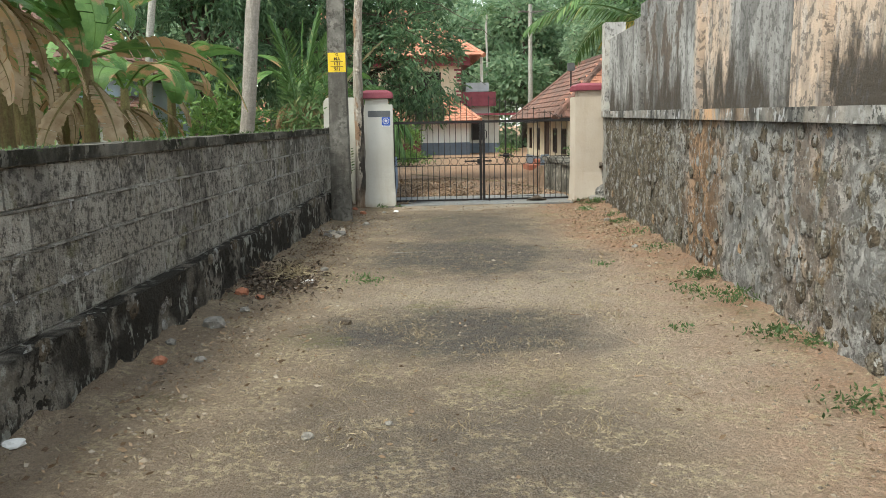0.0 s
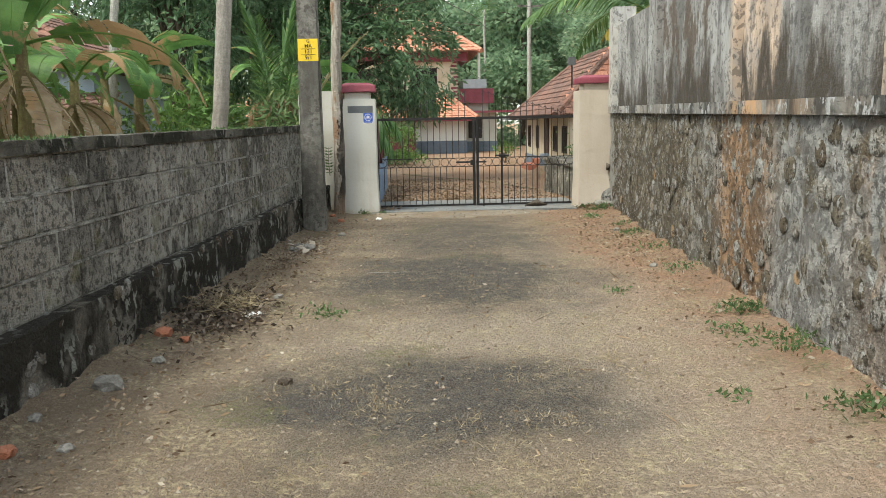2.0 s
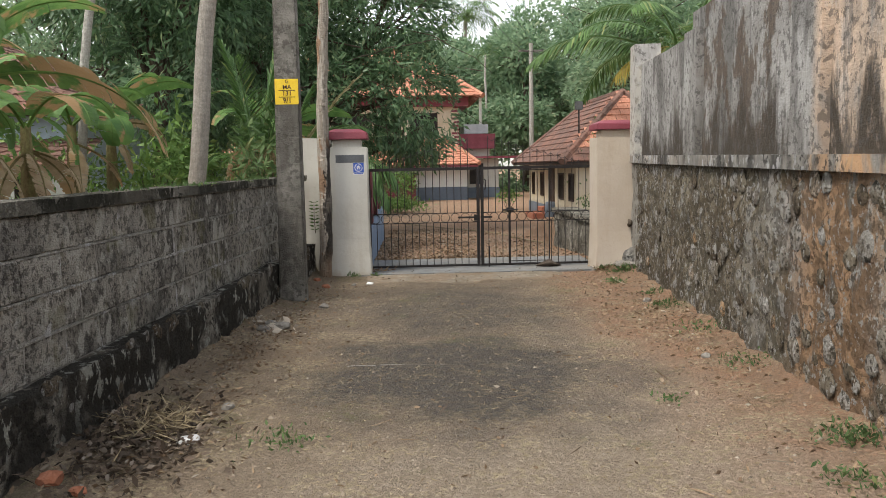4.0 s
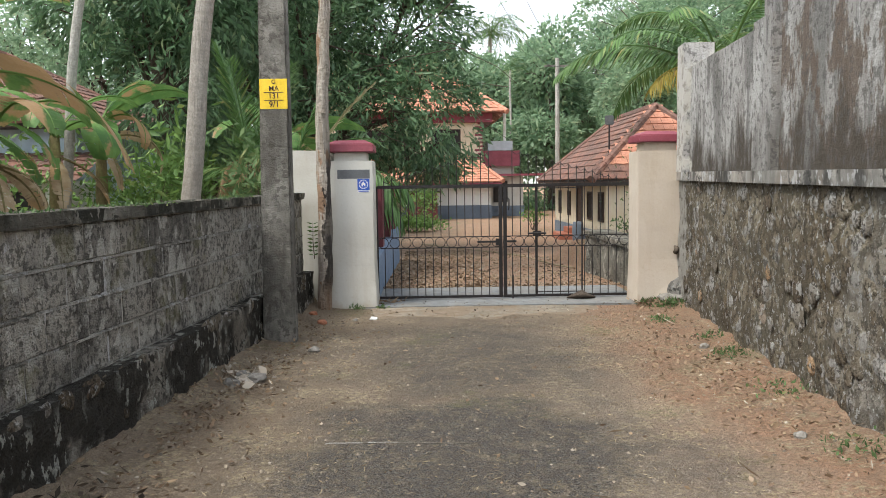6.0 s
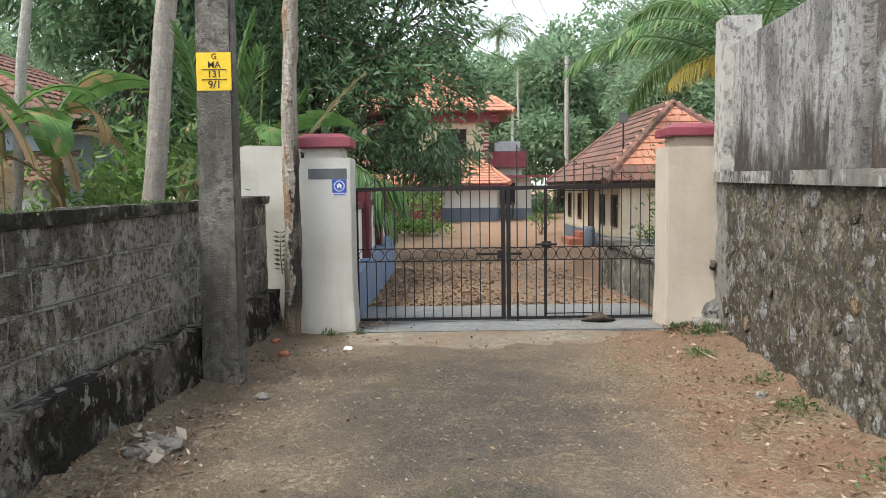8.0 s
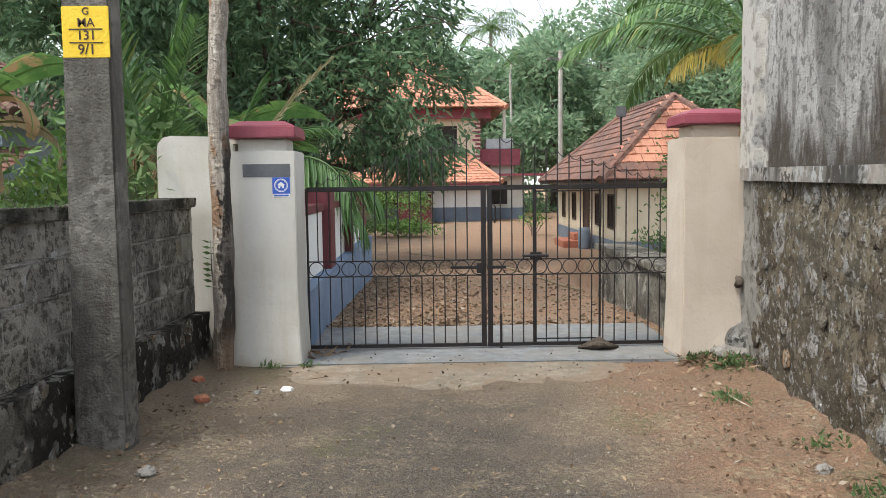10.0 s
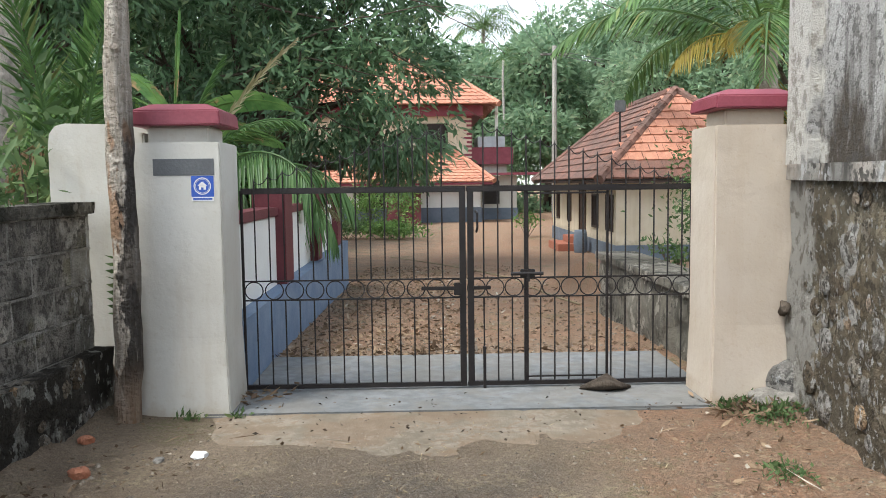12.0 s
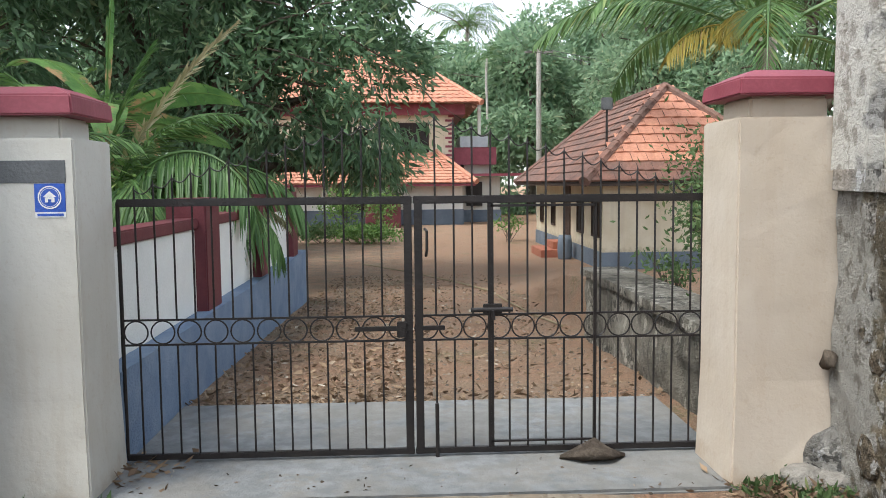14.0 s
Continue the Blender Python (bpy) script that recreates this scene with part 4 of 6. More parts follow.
def hip_roof(parent, x0, x1, y0, y1, ze, zr, hip0, hip1, rows, size, side_mat, end_mat, laid=False):
    """Ridge along y. hip0, hip1: run of the hipped ends."""
    cx = (x0 + x1) / 2
    p, q = (cx, y0 + hip0, zr), (cx, y1 - hip1, zr)
    A, B, C, D = (x0, y0, ze), (x1, y0, ze), (x1, y1, ze), (x0, y1, ze)
    if laid:
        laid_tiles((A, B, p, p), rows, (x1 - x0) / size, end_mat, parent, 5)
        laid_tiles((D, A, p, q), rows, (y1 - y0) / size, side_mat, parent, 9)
    else:
        tiled_slope("roof_end", (A, B, p, p), rows, (x1 - x0) / size, end_mat, parent)
        tiled_slope("roof_side", (D, A, p, q), rows, (y1 - y0) / size, side_mat, parent)
    tiled_slope("roof_side", (B, C, q, p), rows, (y1 - y0) / size, side_mat, parent)
    tiled_slope("roof_end", (C, D, q, q), rows, (x1 - x0) / size, side_mat, parent)
    for a, b in ((A, p), (B, p), (C, q), (D, q), (p, q)):
        ridge("ridge_cap", a, b, 0.11, side_mat, parent)
    bm = bmesh.new()
    vs = [bm.verts.new(Vector(c) - Vector((0, 0, 0.03))) for c in (A, B, C, D, p, q)]
    for ids in ((0, 1, 4), (3, 0, 4, 5), (1, 2, 5, 4), (2, 3, 5), (0, 3, 2, 1)):
        bm.faces.new([vs[i] for i in ids])
    part("roof_deck", bm, M_DARK, parent)
    part("fascia", slab(x0 + 0.02, x1 - 0.02, y0 + 0.02, y1 - 0.02, ze - 0.09, ze - 0.005), M_DOOR, parent)


def opening(name, parent, x, y, w, z0, z1, facing, deep=0.05):
    """A window or door set in a wall: frame, dark panel (room shade as colour in windows) and bars."""
    ob = new(name)
    ob.parent = parent
    ob.matrix_basis = pose(x, y, 0, 0, 0, {"x-": -90, "y-": 0}[facing])
    for a, b, c, d in ((-w / 2 - 0.05, -w / 2, z0, z1), (w / 2, w / 2 + 0.05, z0, z1), (-w / 2 - 0.05, w / 2 + 0.05, z1, z1 + 0.05), (-w / 2 - 0.05, w / 2 + 0.05, z0 - 0.05, z0)):
        part("frame", slab(a, b, -0.03, deep, c, d), M_DOOR, ob)
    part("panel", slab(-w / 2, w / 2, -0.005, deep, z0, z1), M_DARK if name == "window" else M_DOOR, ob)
    if name == "window":
        for k in range(1, 4):
            part("bar", slab(-w / 2 + k * w / 4 - 0.01, -w / 2 + k * w / 4 + 0.01, -0.02, -0.006, z0, z1), M_DOOR, ob)
    return ob


# ---- outbuilding ----
outb = thing("outbuilding", "low cream outbuilding with an old clay tile hip roof", "outbuilding")
OX0, OX1, OY0, OY1, OG = 5.55, 9.3, 27.6, 36.3, -0.42
part("wall", slab(OX0, OX1, OY0, OY1, OG - 0.3, 1.55), M_BUFF, outb)
part("plinth", slab(OX0 - 0.03, OX1 + 0.03, OY0 - 0.03, OY1 + 0.03, OG - 0.3, OG + 0.38, 0.01), M_DUSKBLUE, outb, "slate blue painted plinth")
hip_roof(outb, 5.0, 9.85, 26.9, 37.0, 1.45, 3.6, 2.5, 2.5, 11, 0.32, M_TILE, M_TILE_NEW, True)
opening("door", outb, OX0, 31.35, 0.75, OG + 0.4, 1.36, "x-")
for y, w in ((28.2, 0.62), (29.75, 0.62), (33.3, 0.5), (35.2, 0.45)):
    opening("window", outb, OX0, y, w, OG + 0.72, 1.05, "x-")
opening("window", outb, 8.2, OY0, 1.5, 0.4, 1.35, "y-")
step = thing("doorstep", "red oxide brick doorsteps at the outbuilding door", "steps")
part("tread", slab(4.75, OX0 - 0.04, 30.6, 32.2, OG - 0.1, OG + 0.19, 0.015), M_RUSTSTEP, step)
part("tread", slab(5.1, OX0 - 0.04, 30.9, 31.9, OG + 0.19, OG + 0.37, 0.015), M_RUSTSTEP, step)
drum = thing("water_drum", "dark grey barrel beside the outbuilding doorstep", "barrel", at=(5.25, 30.15, OG - 0.03))
part("barrel", tube([(0, 0, 0), (0, 0, 0.1), (0, 0, 0.3), (0, 0, 0.5), (0, 0, 0.62)], [0.15, 0.17, 0.18, 0.17, 0.15], 14), M_DUSKBLUE, drum, smooth=True)
flood = thing("flood_light", "small flood light on a stalk above the tiled roof", "flood light")
part("stalk", tube([(5.75, 28.1, 1.9), (5.75, 28.1, 3.0)], [0.025, 0.025], 6), M_IRON, flood)
part("lamp_head", slab(5.63, 5.87, 28.05, 28.15, 2.98, 3.24, 0.02), M_GREYPLATE, flood)

# ---- main house ----
HG = -0.5
house = thing("house", "two-storey cream house with orange clay tile roofs", "house")
part("lower_wall", slab(-9.0, 4.05, 48.8, 58, HG - 0.3, 1.6), M_WHITE, house)
part("lower_plinth", slab(-9.05, 4.10, 48.75, 58, HG - 0.3, HG + 0.72, 0.01), M_DUSKBLUE, house, "slate blue painted plinth")
tiled_slope("porch_roof", ((-9.6, 47.8, 1.45), (4.65, 47.8, 1.45), (2.9, 50.6, 2.95), (-9.6, 50.6, 2.95)), 11, 48, M_TILE_NEW, house)
tiled_slope("porch_roof", ((4.65, 47.8, 1.45), (4.65, 56, 1.45), (2.9, 56, 2.95), (2.9, 50.6, 2.95)), 11, 26, M_TILE_NEW, house)
ridge("ridge_cap", (4.65, 47.8, 1.5), (2.9, 50.6, 3.0), 0.12, M_TILE_NEW, house)
part("porch_fascia", slab(-9.6, 4.6, 47.85, 48.8, 1.32, 1.42), M_MAROON, house)
part("upper_wall", slab(-8.0, 3.75, 50.6, 58, 1.5, 5.1), M_BUFF, house)
for k in range(11):
    part("quoin", slab(3.35 if k % 2 else 3.5, 3.78, 50.57, 50.9, 2.55 + k * 0.21, 2.66 + k * 0.21), M_MAROON, house)
part("band", slab(3.0, 3.9, 50.5, 51, 2.2, 2.45), M_MAROON, house)
part("eave_band", slab(-8.4, 4.3, 50.2, 58.3, 4.75, 5.25), M_MAROON, house, "maroon eave band")
hx = ((-9.2, 49.4, 5.25), (5.05, 49.4, 5.25), (5.05, 59, 5.25), (-9.2, 59, 5.25))
r0, r1 = (-4.8, 54.2, 8.4), (1.0, 54.2, 8.4)
tiled_slope("roof_front", (hx[0], hx[1], r1, r0), 15, 45, M_TILE_NEW, house)
tiled_slope("roof_side", (hx[1], hx[2], r1, r1), 15, 30, M_TILE_NEW, house)
tiled_slope("roof_side", (hx[3], hx[0], r0, r0), 15, 30, M_TILE_NEW, house)
tiled_slope("roof_back", (hx[2], hx[3], r0, r1), 15, 45, M_TILE_NEW, house)
ridge("ridge_cap", hx[1], r1, 0.14, M_TILE_NEW, house)
ridge("ridge_cap", r0, r1, 0.14, M_TILE_NEW, house)
for x, w in ((1.75, 1.5), (-2.0, 1.5), (-5.5, 1.5)):
    opening("window", house, x, 50.6, w, 2.95, 4.35, "y-")
for x in (-7, -4.5):
    opening("window", house, x, 48.8, 1.1, 0.3, 1.2, "y-")
opening("door", house, -1.2, 48.8, 1.2, HG + 0.3, 1.25, "y-")
annex = part("annex", slab(4.1, 6.1, 51.2, 57, HG - 0.3, 1.75), M_CREAM, house)
part("annex_plinth", slab(4.1, 6.15, 51.15, 57, HG - 0.3, HG + 0.6), M_DUSKBLUE, annex)
part("sunshade", slab(3.9, 7.6, 50.5, 51.4, 1.78, 1.90), M_MAROON, annex)
part("annex_upper", slab(4.3, 5.6, 51.4, 57, 1.9, 2.35), M_CREAM, annex)
part("balcony", slab(3.8, 5.9, 51.0, 55, 2.35, 3.2), M_MAROON, annex, "maroon balcony parapet")
part("sheet_roof", slab(4.1, 5.5, 51.1, 54, 3.22, 3.75), M_SHEET, annex, "grey sheet balcony roof")
part("annex_post", slab(5.0, 5.15, 51.2, 51.35, 3.2, 5.3), M_WHITE, annex)
# Dark slab proud of the wall; its colour stands for the shade in a hollow.
part("recess_shade", slab(4.4, 5.2, 51.12, 51.25, 0.3, 1.5), M_DARK, annex)
cabin = thing("shed", "dark maroon shed beside the house porch", "shed")
part("wall", slab(-0.4, 1.15, 46.4, 48.4, HG - 0.2, 0.95), M_OXBLOOD, cabin)
part("roof", slab(-0.6, 1.3, 46.1, 48.6, 0.95, 1.03), M_DARK, cabin)

# neighbour's house beyond the block wall
nb = thing("house", "pale blue neighbouring house with an old tiled roof", "house")
part("wall", slab(-17, -8.2, 26, 34, 0, 3.2), plain("pale_blue_paint", (0.42, 0.52, 0.62), (0.5, 0.6, 0.68), 1, 0.8), nb)
hip_roof(nb, -17.6, -7.5, 25.2, 34.8, 3.0, 5.6, 3.5, 3.5, 12, 0.32, M_TILE, M_TILE)
part("lean_to", slab(-12.0, -7.8, 24.6, 25.9, 0, 1.6), M_WHITE, nb)
tiled_slope("lean_to_roof", ((-12.2, 24.0, 1.55), (-7.4, 24.0, 1.55), (-7.4, 26.0, 2.3), (-12.2, 26.0, 2.3)), 6, 15, M_TILE, nb)
opening("window", nb, -8.8, 24.6, 0.7, 0.6, 1.35, "y-")


# ---- plants ----
def leaf_mesh(name, pos, direction, length, width, fold, material, parent, label=""):
    """Many folded, pointed leaves as one mesh; arrays of places, directions and sizes."""
    n = len(pos)
    d = direction / np.linalg.norm(direction, axis=1, keepdims=True)
    ref = np.random.normal(size=(n, 3))
    side = np.cross(d, ref)
    side /= np.linalg.norm(side, axis=1, keepdims=True)
    up = np.cross(side, d)
    L, W = length[:, None], width[:, None]
    mid = pos + d * L * 0.45 - up * W * fold
    verts = np.stack([pos, mid + side * W * 0.5 + up * W * fold, pos + d * L - up * L * 0.08, mid - side * W * 0.5 + up * W * fold, mid], 1).reshape(-1, 3)
    base = np.arange(n)[:, None] * 5
    faces = np.concatenate([base + np.array([[0, 1, 4]]), base + np.array([[1, 2, 4]]), base + np.array([[2, 3, 4]]), base + np.array([[3, 0, 4]])])
    me = bpy.data.meshes.new(name)
    me.vertices.add(len(verts))
    me.vertices.foreach_set("co", verts.astype(np.float32).ravel())
    me.loops.add(faces.size)
    me.loops.foreach_set("vertex_index", faces.astype(np.int32).ravel())
    me.polygons.add(len(faces))
    me.polygons.foreach_set("loop_start", np.arange(0, faces.size, 3, dtype=np.int32))
    me.update(calc_edges=True)
    return link(name, me, material, parent, label)


def crown_points(lobes, per_lobe, rng, shell=0.55):
    out, ctr = [], []
    for (cx, cy, cz, rx, ry, rz), n in zip(lobes, per_lobe):
        u = rng.normal(size=(n, 3))
        u /= np.linalg.norm(u, axis=1, keepdims=True)
        r = shell + (1 - shell) * rng.random((n, 1)) ** 0.6
        out.append(np.array([cx, cy, cz]) + u * r * np.array([rx, ry, rz]))
        ctr.append(u)
    return np.concatenate(out), np.concatenate(ctr)


def tree(name, label, base, height, lobes, twigs, leaves, leaf, width, material, seed, trunk_r=0.25, droop=0.5, branch_vis=True, bark=None):
    """Trunk, limbs to every lobe, and a crown of leaf tufts on the lobes."""
    rng = np.random.default_rng(seed)
    bark = bark or M_BARK
    t = thing(name, label, "tree")
    bx, by, bz = base
    fork = Vector((bx + 0.2, by, bz + height * 0.3))
    part("trunk", roughen(tube([(bx, by, bz - 0.3), (bx + 0.05, by, bz + height * 0.12), fork, fork + Vector((0.1, 0.1, height * 0.25))], [trunk_r * 1.3, trunk_r, trunk_r * 0.85, trunk_r * 0.4], 10), trunk_r * 0.15, 2.0, seed), bark, t, smooth=True)
    for lb in lobes:
        c = Vector(lb[:3])
        m = fork.lerp(c, 0.5) + Vector(rng.normal(size=3)) * 0.25
        bm = tube([fork, fork.lerp(m, 0.6), m, m.lerp(c, 0.6), c], [trunk_r * 0.55, trunk_r * 0.42, trunk_r * 0.32, trunk_r * 0.2, trunk_r * 0.1], 7)
        for k in range(5):
            e = c + Vector(rng.normal(size=3) * np.array(lb[3:]) * 0.55)
            o = m.lerp(c, 0.3 + 0.14 * k)
            tube([o, o.lerp(e, 0.5) + Vector(rng.normal(size=3)) * 0.12, e], [trunk_r * 0.16, trunk_r * 0.1, trunk_r * 0.04], 5, bm)
        part("limb", bm, bark, t, smooth=True)
    vol = np.array([a[3] * a[4] + a[4] * a[5] + a[3] * a[5] for a in lobes])
    per = np.maximum(8, (twigs * vol / vol.sum()).astype(int))
    P, U = crown_points(lobes, per, rng)
    keep = np.array([noise.noise(Vector(p) * 0.9 + Vector((seed, 0, 0))) > -0.24 for p in P])
    P, U = P[keep], U[keep]
    pos = np.repeat(P, leaves, 0) + rng.normal(size=(len(P) * leaves, 3)) * leaf * 0.55
    d = np.repeat(U, leaves, 0) + rng.normal(size=pos.shape) * 0.75 + np.array([0, 0, -droop])
    n = len(pos)
    leaf_mesh("crown", pos, d, leaf * (0.65 + 0.7 * rng.random(n)), width * (0.7 + 0.6 * rng.random(n)), 0.18, material, t)
    return t


# mango tree beside the drive, its low branches hanging over it
tree("mango_tree", "large dark green mango tree with low hanging branches", (-2.2, 25.5, -0.3), 7.0,
     [(0.3, 25.0, 3.2, 1.7, 1.8, 1.6), (-1.3, 24.6, 2.9, 1.6, 1.6, 1.5), (-0.2, 25.6, 5.2, 2.0, 2.0, 1.7), (-2.4, 25.2, 5.2, 2.1, 2.0, 1.9), (-4.0, 25.4, 4.0, 1.9, 1.9, 2.0), (-1.6, 26.0, 7.4, 2.4, 2.2, 1.8), (-4.4, 26.4, 7.0, 2.4, 2.2, 2.0), (0.6, 25.4, 7.0, 1.6, 1.7, 1.4), (0.9, 24.8, 2.3, 1.0, 1.2, 0.9)],
     5600, 9, 0.23, 0.062, M_MANGO, 11, 0.24, 0.7)

tree("mango_tree", "dense dark tree behind the block wall", (-5.2, 23.0, 0.3), 8.0,
     [(-4.8, 22.8, 3.6, 1.3, 1.5, 1.5), (-4.2, 22.6, 5.4, 1.6, 1.6, 1.6), (-6.0, 23, 5.6, 1.7, 1.7, 1.7), (-5.2, 23, 7.6, 2.4, 2.0, 1.8), (-7.4, 23.4, 7.4, 1.9, 1.8, 1.5)],
     2600, 8, 0.24, 0.07, M_MANGO, 12, 0.2, 0.6)


twig = np.random.default_rng(5)
bare = thing("bare_branch", "thin bare branches hanging in the mango crown", "branch", at=(0, 0, 0))
for k in range(6):
    a = Vector((-1.6 + twig.normal() * 0.6, 24.6 + twig.normal() * 0.3, 3.0 + 0.4 * k))
    e = Vector((0.9 + twig.normal() * 0.8, 23.6 + twig.normal() * 0.3, 1.8 + twig.random() * 2.6))
    m = a.lerp(e, 0.5) + Vector((0, 0, 0.5 + 0.2 * twig.normal()))
    pts = [a * (1 - u) ** 2 + m * (2 * u * (1 - u)) + e * u * u + Vector(twig.normal(size=3)) * 0.05 for u in np.linspace(0, 1, 10)]
    part("branch", tube(pts, [0.024 - 0.002 * q for q in range(10)], 6), M_BARK, bare, smooth=True)


def woodland_tree(x, y, h, r, seed, material=None, leaf=0.5, twigs=1500, low=0.18, label="tall leafy tree in the woods behind the houses"):
    rng = np.random.default_rng(seed)
    lobes = []
    for k in range(9):
        a, u = rng.random() * math.tau, rng.random()
        zz = h * (low + 0.12 + (0.86 - low - 0.12) * (k + rng.random()) / 9)
        rr = r * (0.95 - 0.55 * (k / 9) ** 1.6)
        s_ = r * (0.36 + 0.22 * rng.random())
        lobes.append((x + rr * math.cos(a) * u ** 0.5 * 0.75, y + rr * math.sin(a) * u ** 0.5 * 0.75, zz - 0.5, s_, s_, s_ * 0.8))
    return tree("tree", label, (x, y, -0.5), h, lobes, twigs, 6, leaf, leaf * 0.42, material or M_HAZELEAF, seed, 0.03 * h, 0.35, bark=M_BARK)


for k, (x, y, h, r) in enumerate(((9.5, 62, 12.5, 4.5), (14, 66, 15, 5), (5.5, 70, 13.0, 4.5), (8.5, 76, 14.5, 4.5), (12.5, 82, 18.5, 5.5), (17.5, 78, 19, 6), (2.5, 74, 14, 4.5), (0, 76, 14, 5), (-7, 72, 13, 5), (18, 58, 16, 6), (24, 64, 17, 6.5), (-16, 66, 14, 6), (-25, 60, 15, 6.5), (31, 56, 17, 6.5))):
    woodland_tree(x, y, h, r, 40 + k)
for k, (x, y, h, r) in enumerate(((12.5, 44, 11.5, 3.8), (16.5, 41, 13, 4.5), (21.5, 39, 14, 5), (14.5, 50, 13, 4.2), (27, 36, 14, 5))):
    woodland_tree(x, y, h, r, 60 + k, None, 0.32, 2300)
for k, (x, y, h, r) in enumerate(((-7.5, 37.5, 11, 3.2), (-15.5, 20, 11, 3.4), (-22, 31, 13, 4.5), (-12, 40, 14, 4.5), (-21, 22, 12, 4.5), (-4.8, 33, 10, 2.8))):
    woodland_tree(x, y, h, r, 80 + k, M_MANGO if k == 5 else None, 0.26, 2300, 0.08, "leafy garden tree beyond the block wall")
# undergrowth closing the view between the trunks
def thicket(name, x0, x1, y0, y1, z0, z1, n, leaf, material, seed, label):
    rng = np.random.default_rng(seed)
    t = tagged(thing(name, label, "undergrowth"), kind="stuff")
    P = np.stack([rng.uniform(x0, x1, n), rng.uniform(y0, y1, n), z0 + (z1 - z0) * rng.random(n) ** 1.3], 1)
    keep = np.array([noise.noise(Vector((p[0] * 0.5, p[1] * 0.5, p[2] * 0.6 + seed))) + 0.25 > (p[2] - z0) / (z1 - z0) * 0.7 for p in P])
    P = P[keep]
    d = rng.normal(size=P.shape) + np.array([0, -0.3, 0.3])
    leaf_mesh("foliage", P, d, leaf * (0.6 + 0.8 * rng.random(len(P))), leaf * 0.4 * (0.6 + 0.8 * rng.random(len(P))), 0.2, material, t)


thicket("undergrowth", -30, 40, 63, 68, -0.5, 7.5, 16000, 0.6, M_HAZELEAF, 5, "green undergrowth below the woods")
thicket("undergrowth", 2.5, 15, 58.5, 61, -0.5, 5.0, 7000, 0.42, M_HAZELEAF, 8, "green undergrowth behind the house")
thicket("undergrowth", 10.2, 30, 37, 40, -0.5, 5.0, 8000, 0.4, M_HAZELEAF, 6, "green undergrowth behind the outbuilding")
thicket("undergrowth", -14, -3.2, 35.5, 38, 0.0, 3.4, 5200, 0.26, M_BUSH, 7, "bright green shrubs beyond the block wall")
thicket("undergrowth", -9.0, -3.6, 24.0, 27.0, 0.2, 1.9, 3600, 0.17, M_BUSH, 17, "mixed green shrubs beyond the block wall")
thicket("undergrowth", -14, -6.5, 20.5, 23.5, 0.2, 3.2, 5200, 0.20, M_BUSH, 18, "mixed green shrubs beyond the block wall")


# ---- palms ----
def frond(parent, start, heading, rise, length, droop, material, n=46, leaflet=0.75, hang=0.5, seed=0, label=""):
    """One palm frond: an arching rachis with two rows of leaflets."""
    rng = np.random.default_rng(seed)
    h = Vector((math.cos(radians(heading)), math.sin(radians(heading)), 0))
    pts, p, ang = [], Vector(start), radians(rise)
    for k in range(19):
        pts.append(p.copy())
        p = p + (h * math.cos(ang) + Vector((0, 0, 1)) * math.sin(ang)) * (length / 18)
        ang -= radians(droop) / 18 * (0.5 + k / 18)
    f = part("frond", tube(pts, [0.035 * (1 - 0.85 * k / 18) * length / 4 + 0.004 for k in range(19)], 5), material, parent, label)
    pos, d, L = [], [], []
    side = h.cross(Vector((0, 0, 1)))
    for k in range(n):
        u = 0.14 + 0.86 * k / n
        i = min(17, int(u * 18))
        c = pts[i].lerp(pts[i + 1], u * 18 - i)
        along = (pts[i + 1] - pts[i]).normalized()
        for s_ in (-1, 1):
            v = along * (0.55 + 0.5 * u) + side * s_ * 0.9 + Vector((0, 0, -hang + 0.25 * rng.random()))
            pos.append(tuple(c))
            d.append(tuple(v + Vector(rng.normal(size=3)) * 0.08))
            L.append(leaflet * (math.sin(math.pi * min(1, 0.18 + 0.8 * u)) ** 0.6) * (0.85 + 0.3 * rng.random()))
    L = np.array(L)
    verts, faces = [], []
    for c, v, ln in zip(pos, d, L):
        c, v = Vector(c), Vector(v).normalized()
        w = v.cross(Vector((0, 0, 1))).normalized() * 0.028 * length / 3.5
        q = len(verts)
        m1, m2 = c + v * ln * 0.4 - Vector((0, 0, 0.03 * ln)), c + v * ln - Vector((0, 0, 0.30 * ln * hang * 2))
        dip = Vector((0, 0, -0.012))
        verts += [c, m1 + w, m1 + dip, m1 - w, m2]
        faces += [(q, q + 1, q + 2), (q, q + 2, q + 3), (q + 1, q + 4, q + 2), (q + 2, q + 4, q + 3)]
    pydata("blade", verts, faces, material, f)
    return f


def palm(label, base, height, lean, fronds, length, trunk_r, seed, stem=None, dry=0, leaflet=0.75, n=46, name="coconut_palm"):
    rng = np.random.default_rng(seed)
    t = thing(name, label, "palm tree")
    b = Vector(base)
    top = b + Vector((lean[0] * height, lean[1] * height, height))
    pts = [b.lerp(top, k / 14) + Vector((0.04 * math.sin(k * 0.9), 0, 0)) for k in range(15)]
    bm = tube(pts, [trunk_r * (1.35 if k == 0 else 1.08 - 0.02 * k) * (1 + 0.03 * (k % 2)) for k in range(15)], 12)
    part("trunk", bm, stem or M_PALMBARK, t, smooth=True)
    for k in range(fronds):
        a = k * 137.5 + rng.random() * 20
        rise = 78 - 75 * k / fronds
        frond(t, top, a, rise, length * (0.85 + 0.3 * rng.random()), 95 + 30 * rng.random(), M_PALM, n, leaflet, 0.45, seed + k)
    for k in range(dry):
        frond(t, top - Vector((0, 0, 0.2)), 70 + k * 140, -35, length * 0.8, 60, M_YPALM if k % 2 == 0 else M_DRYPALM, n, leaflet, 0.5, seed + 90 + k)
    return t


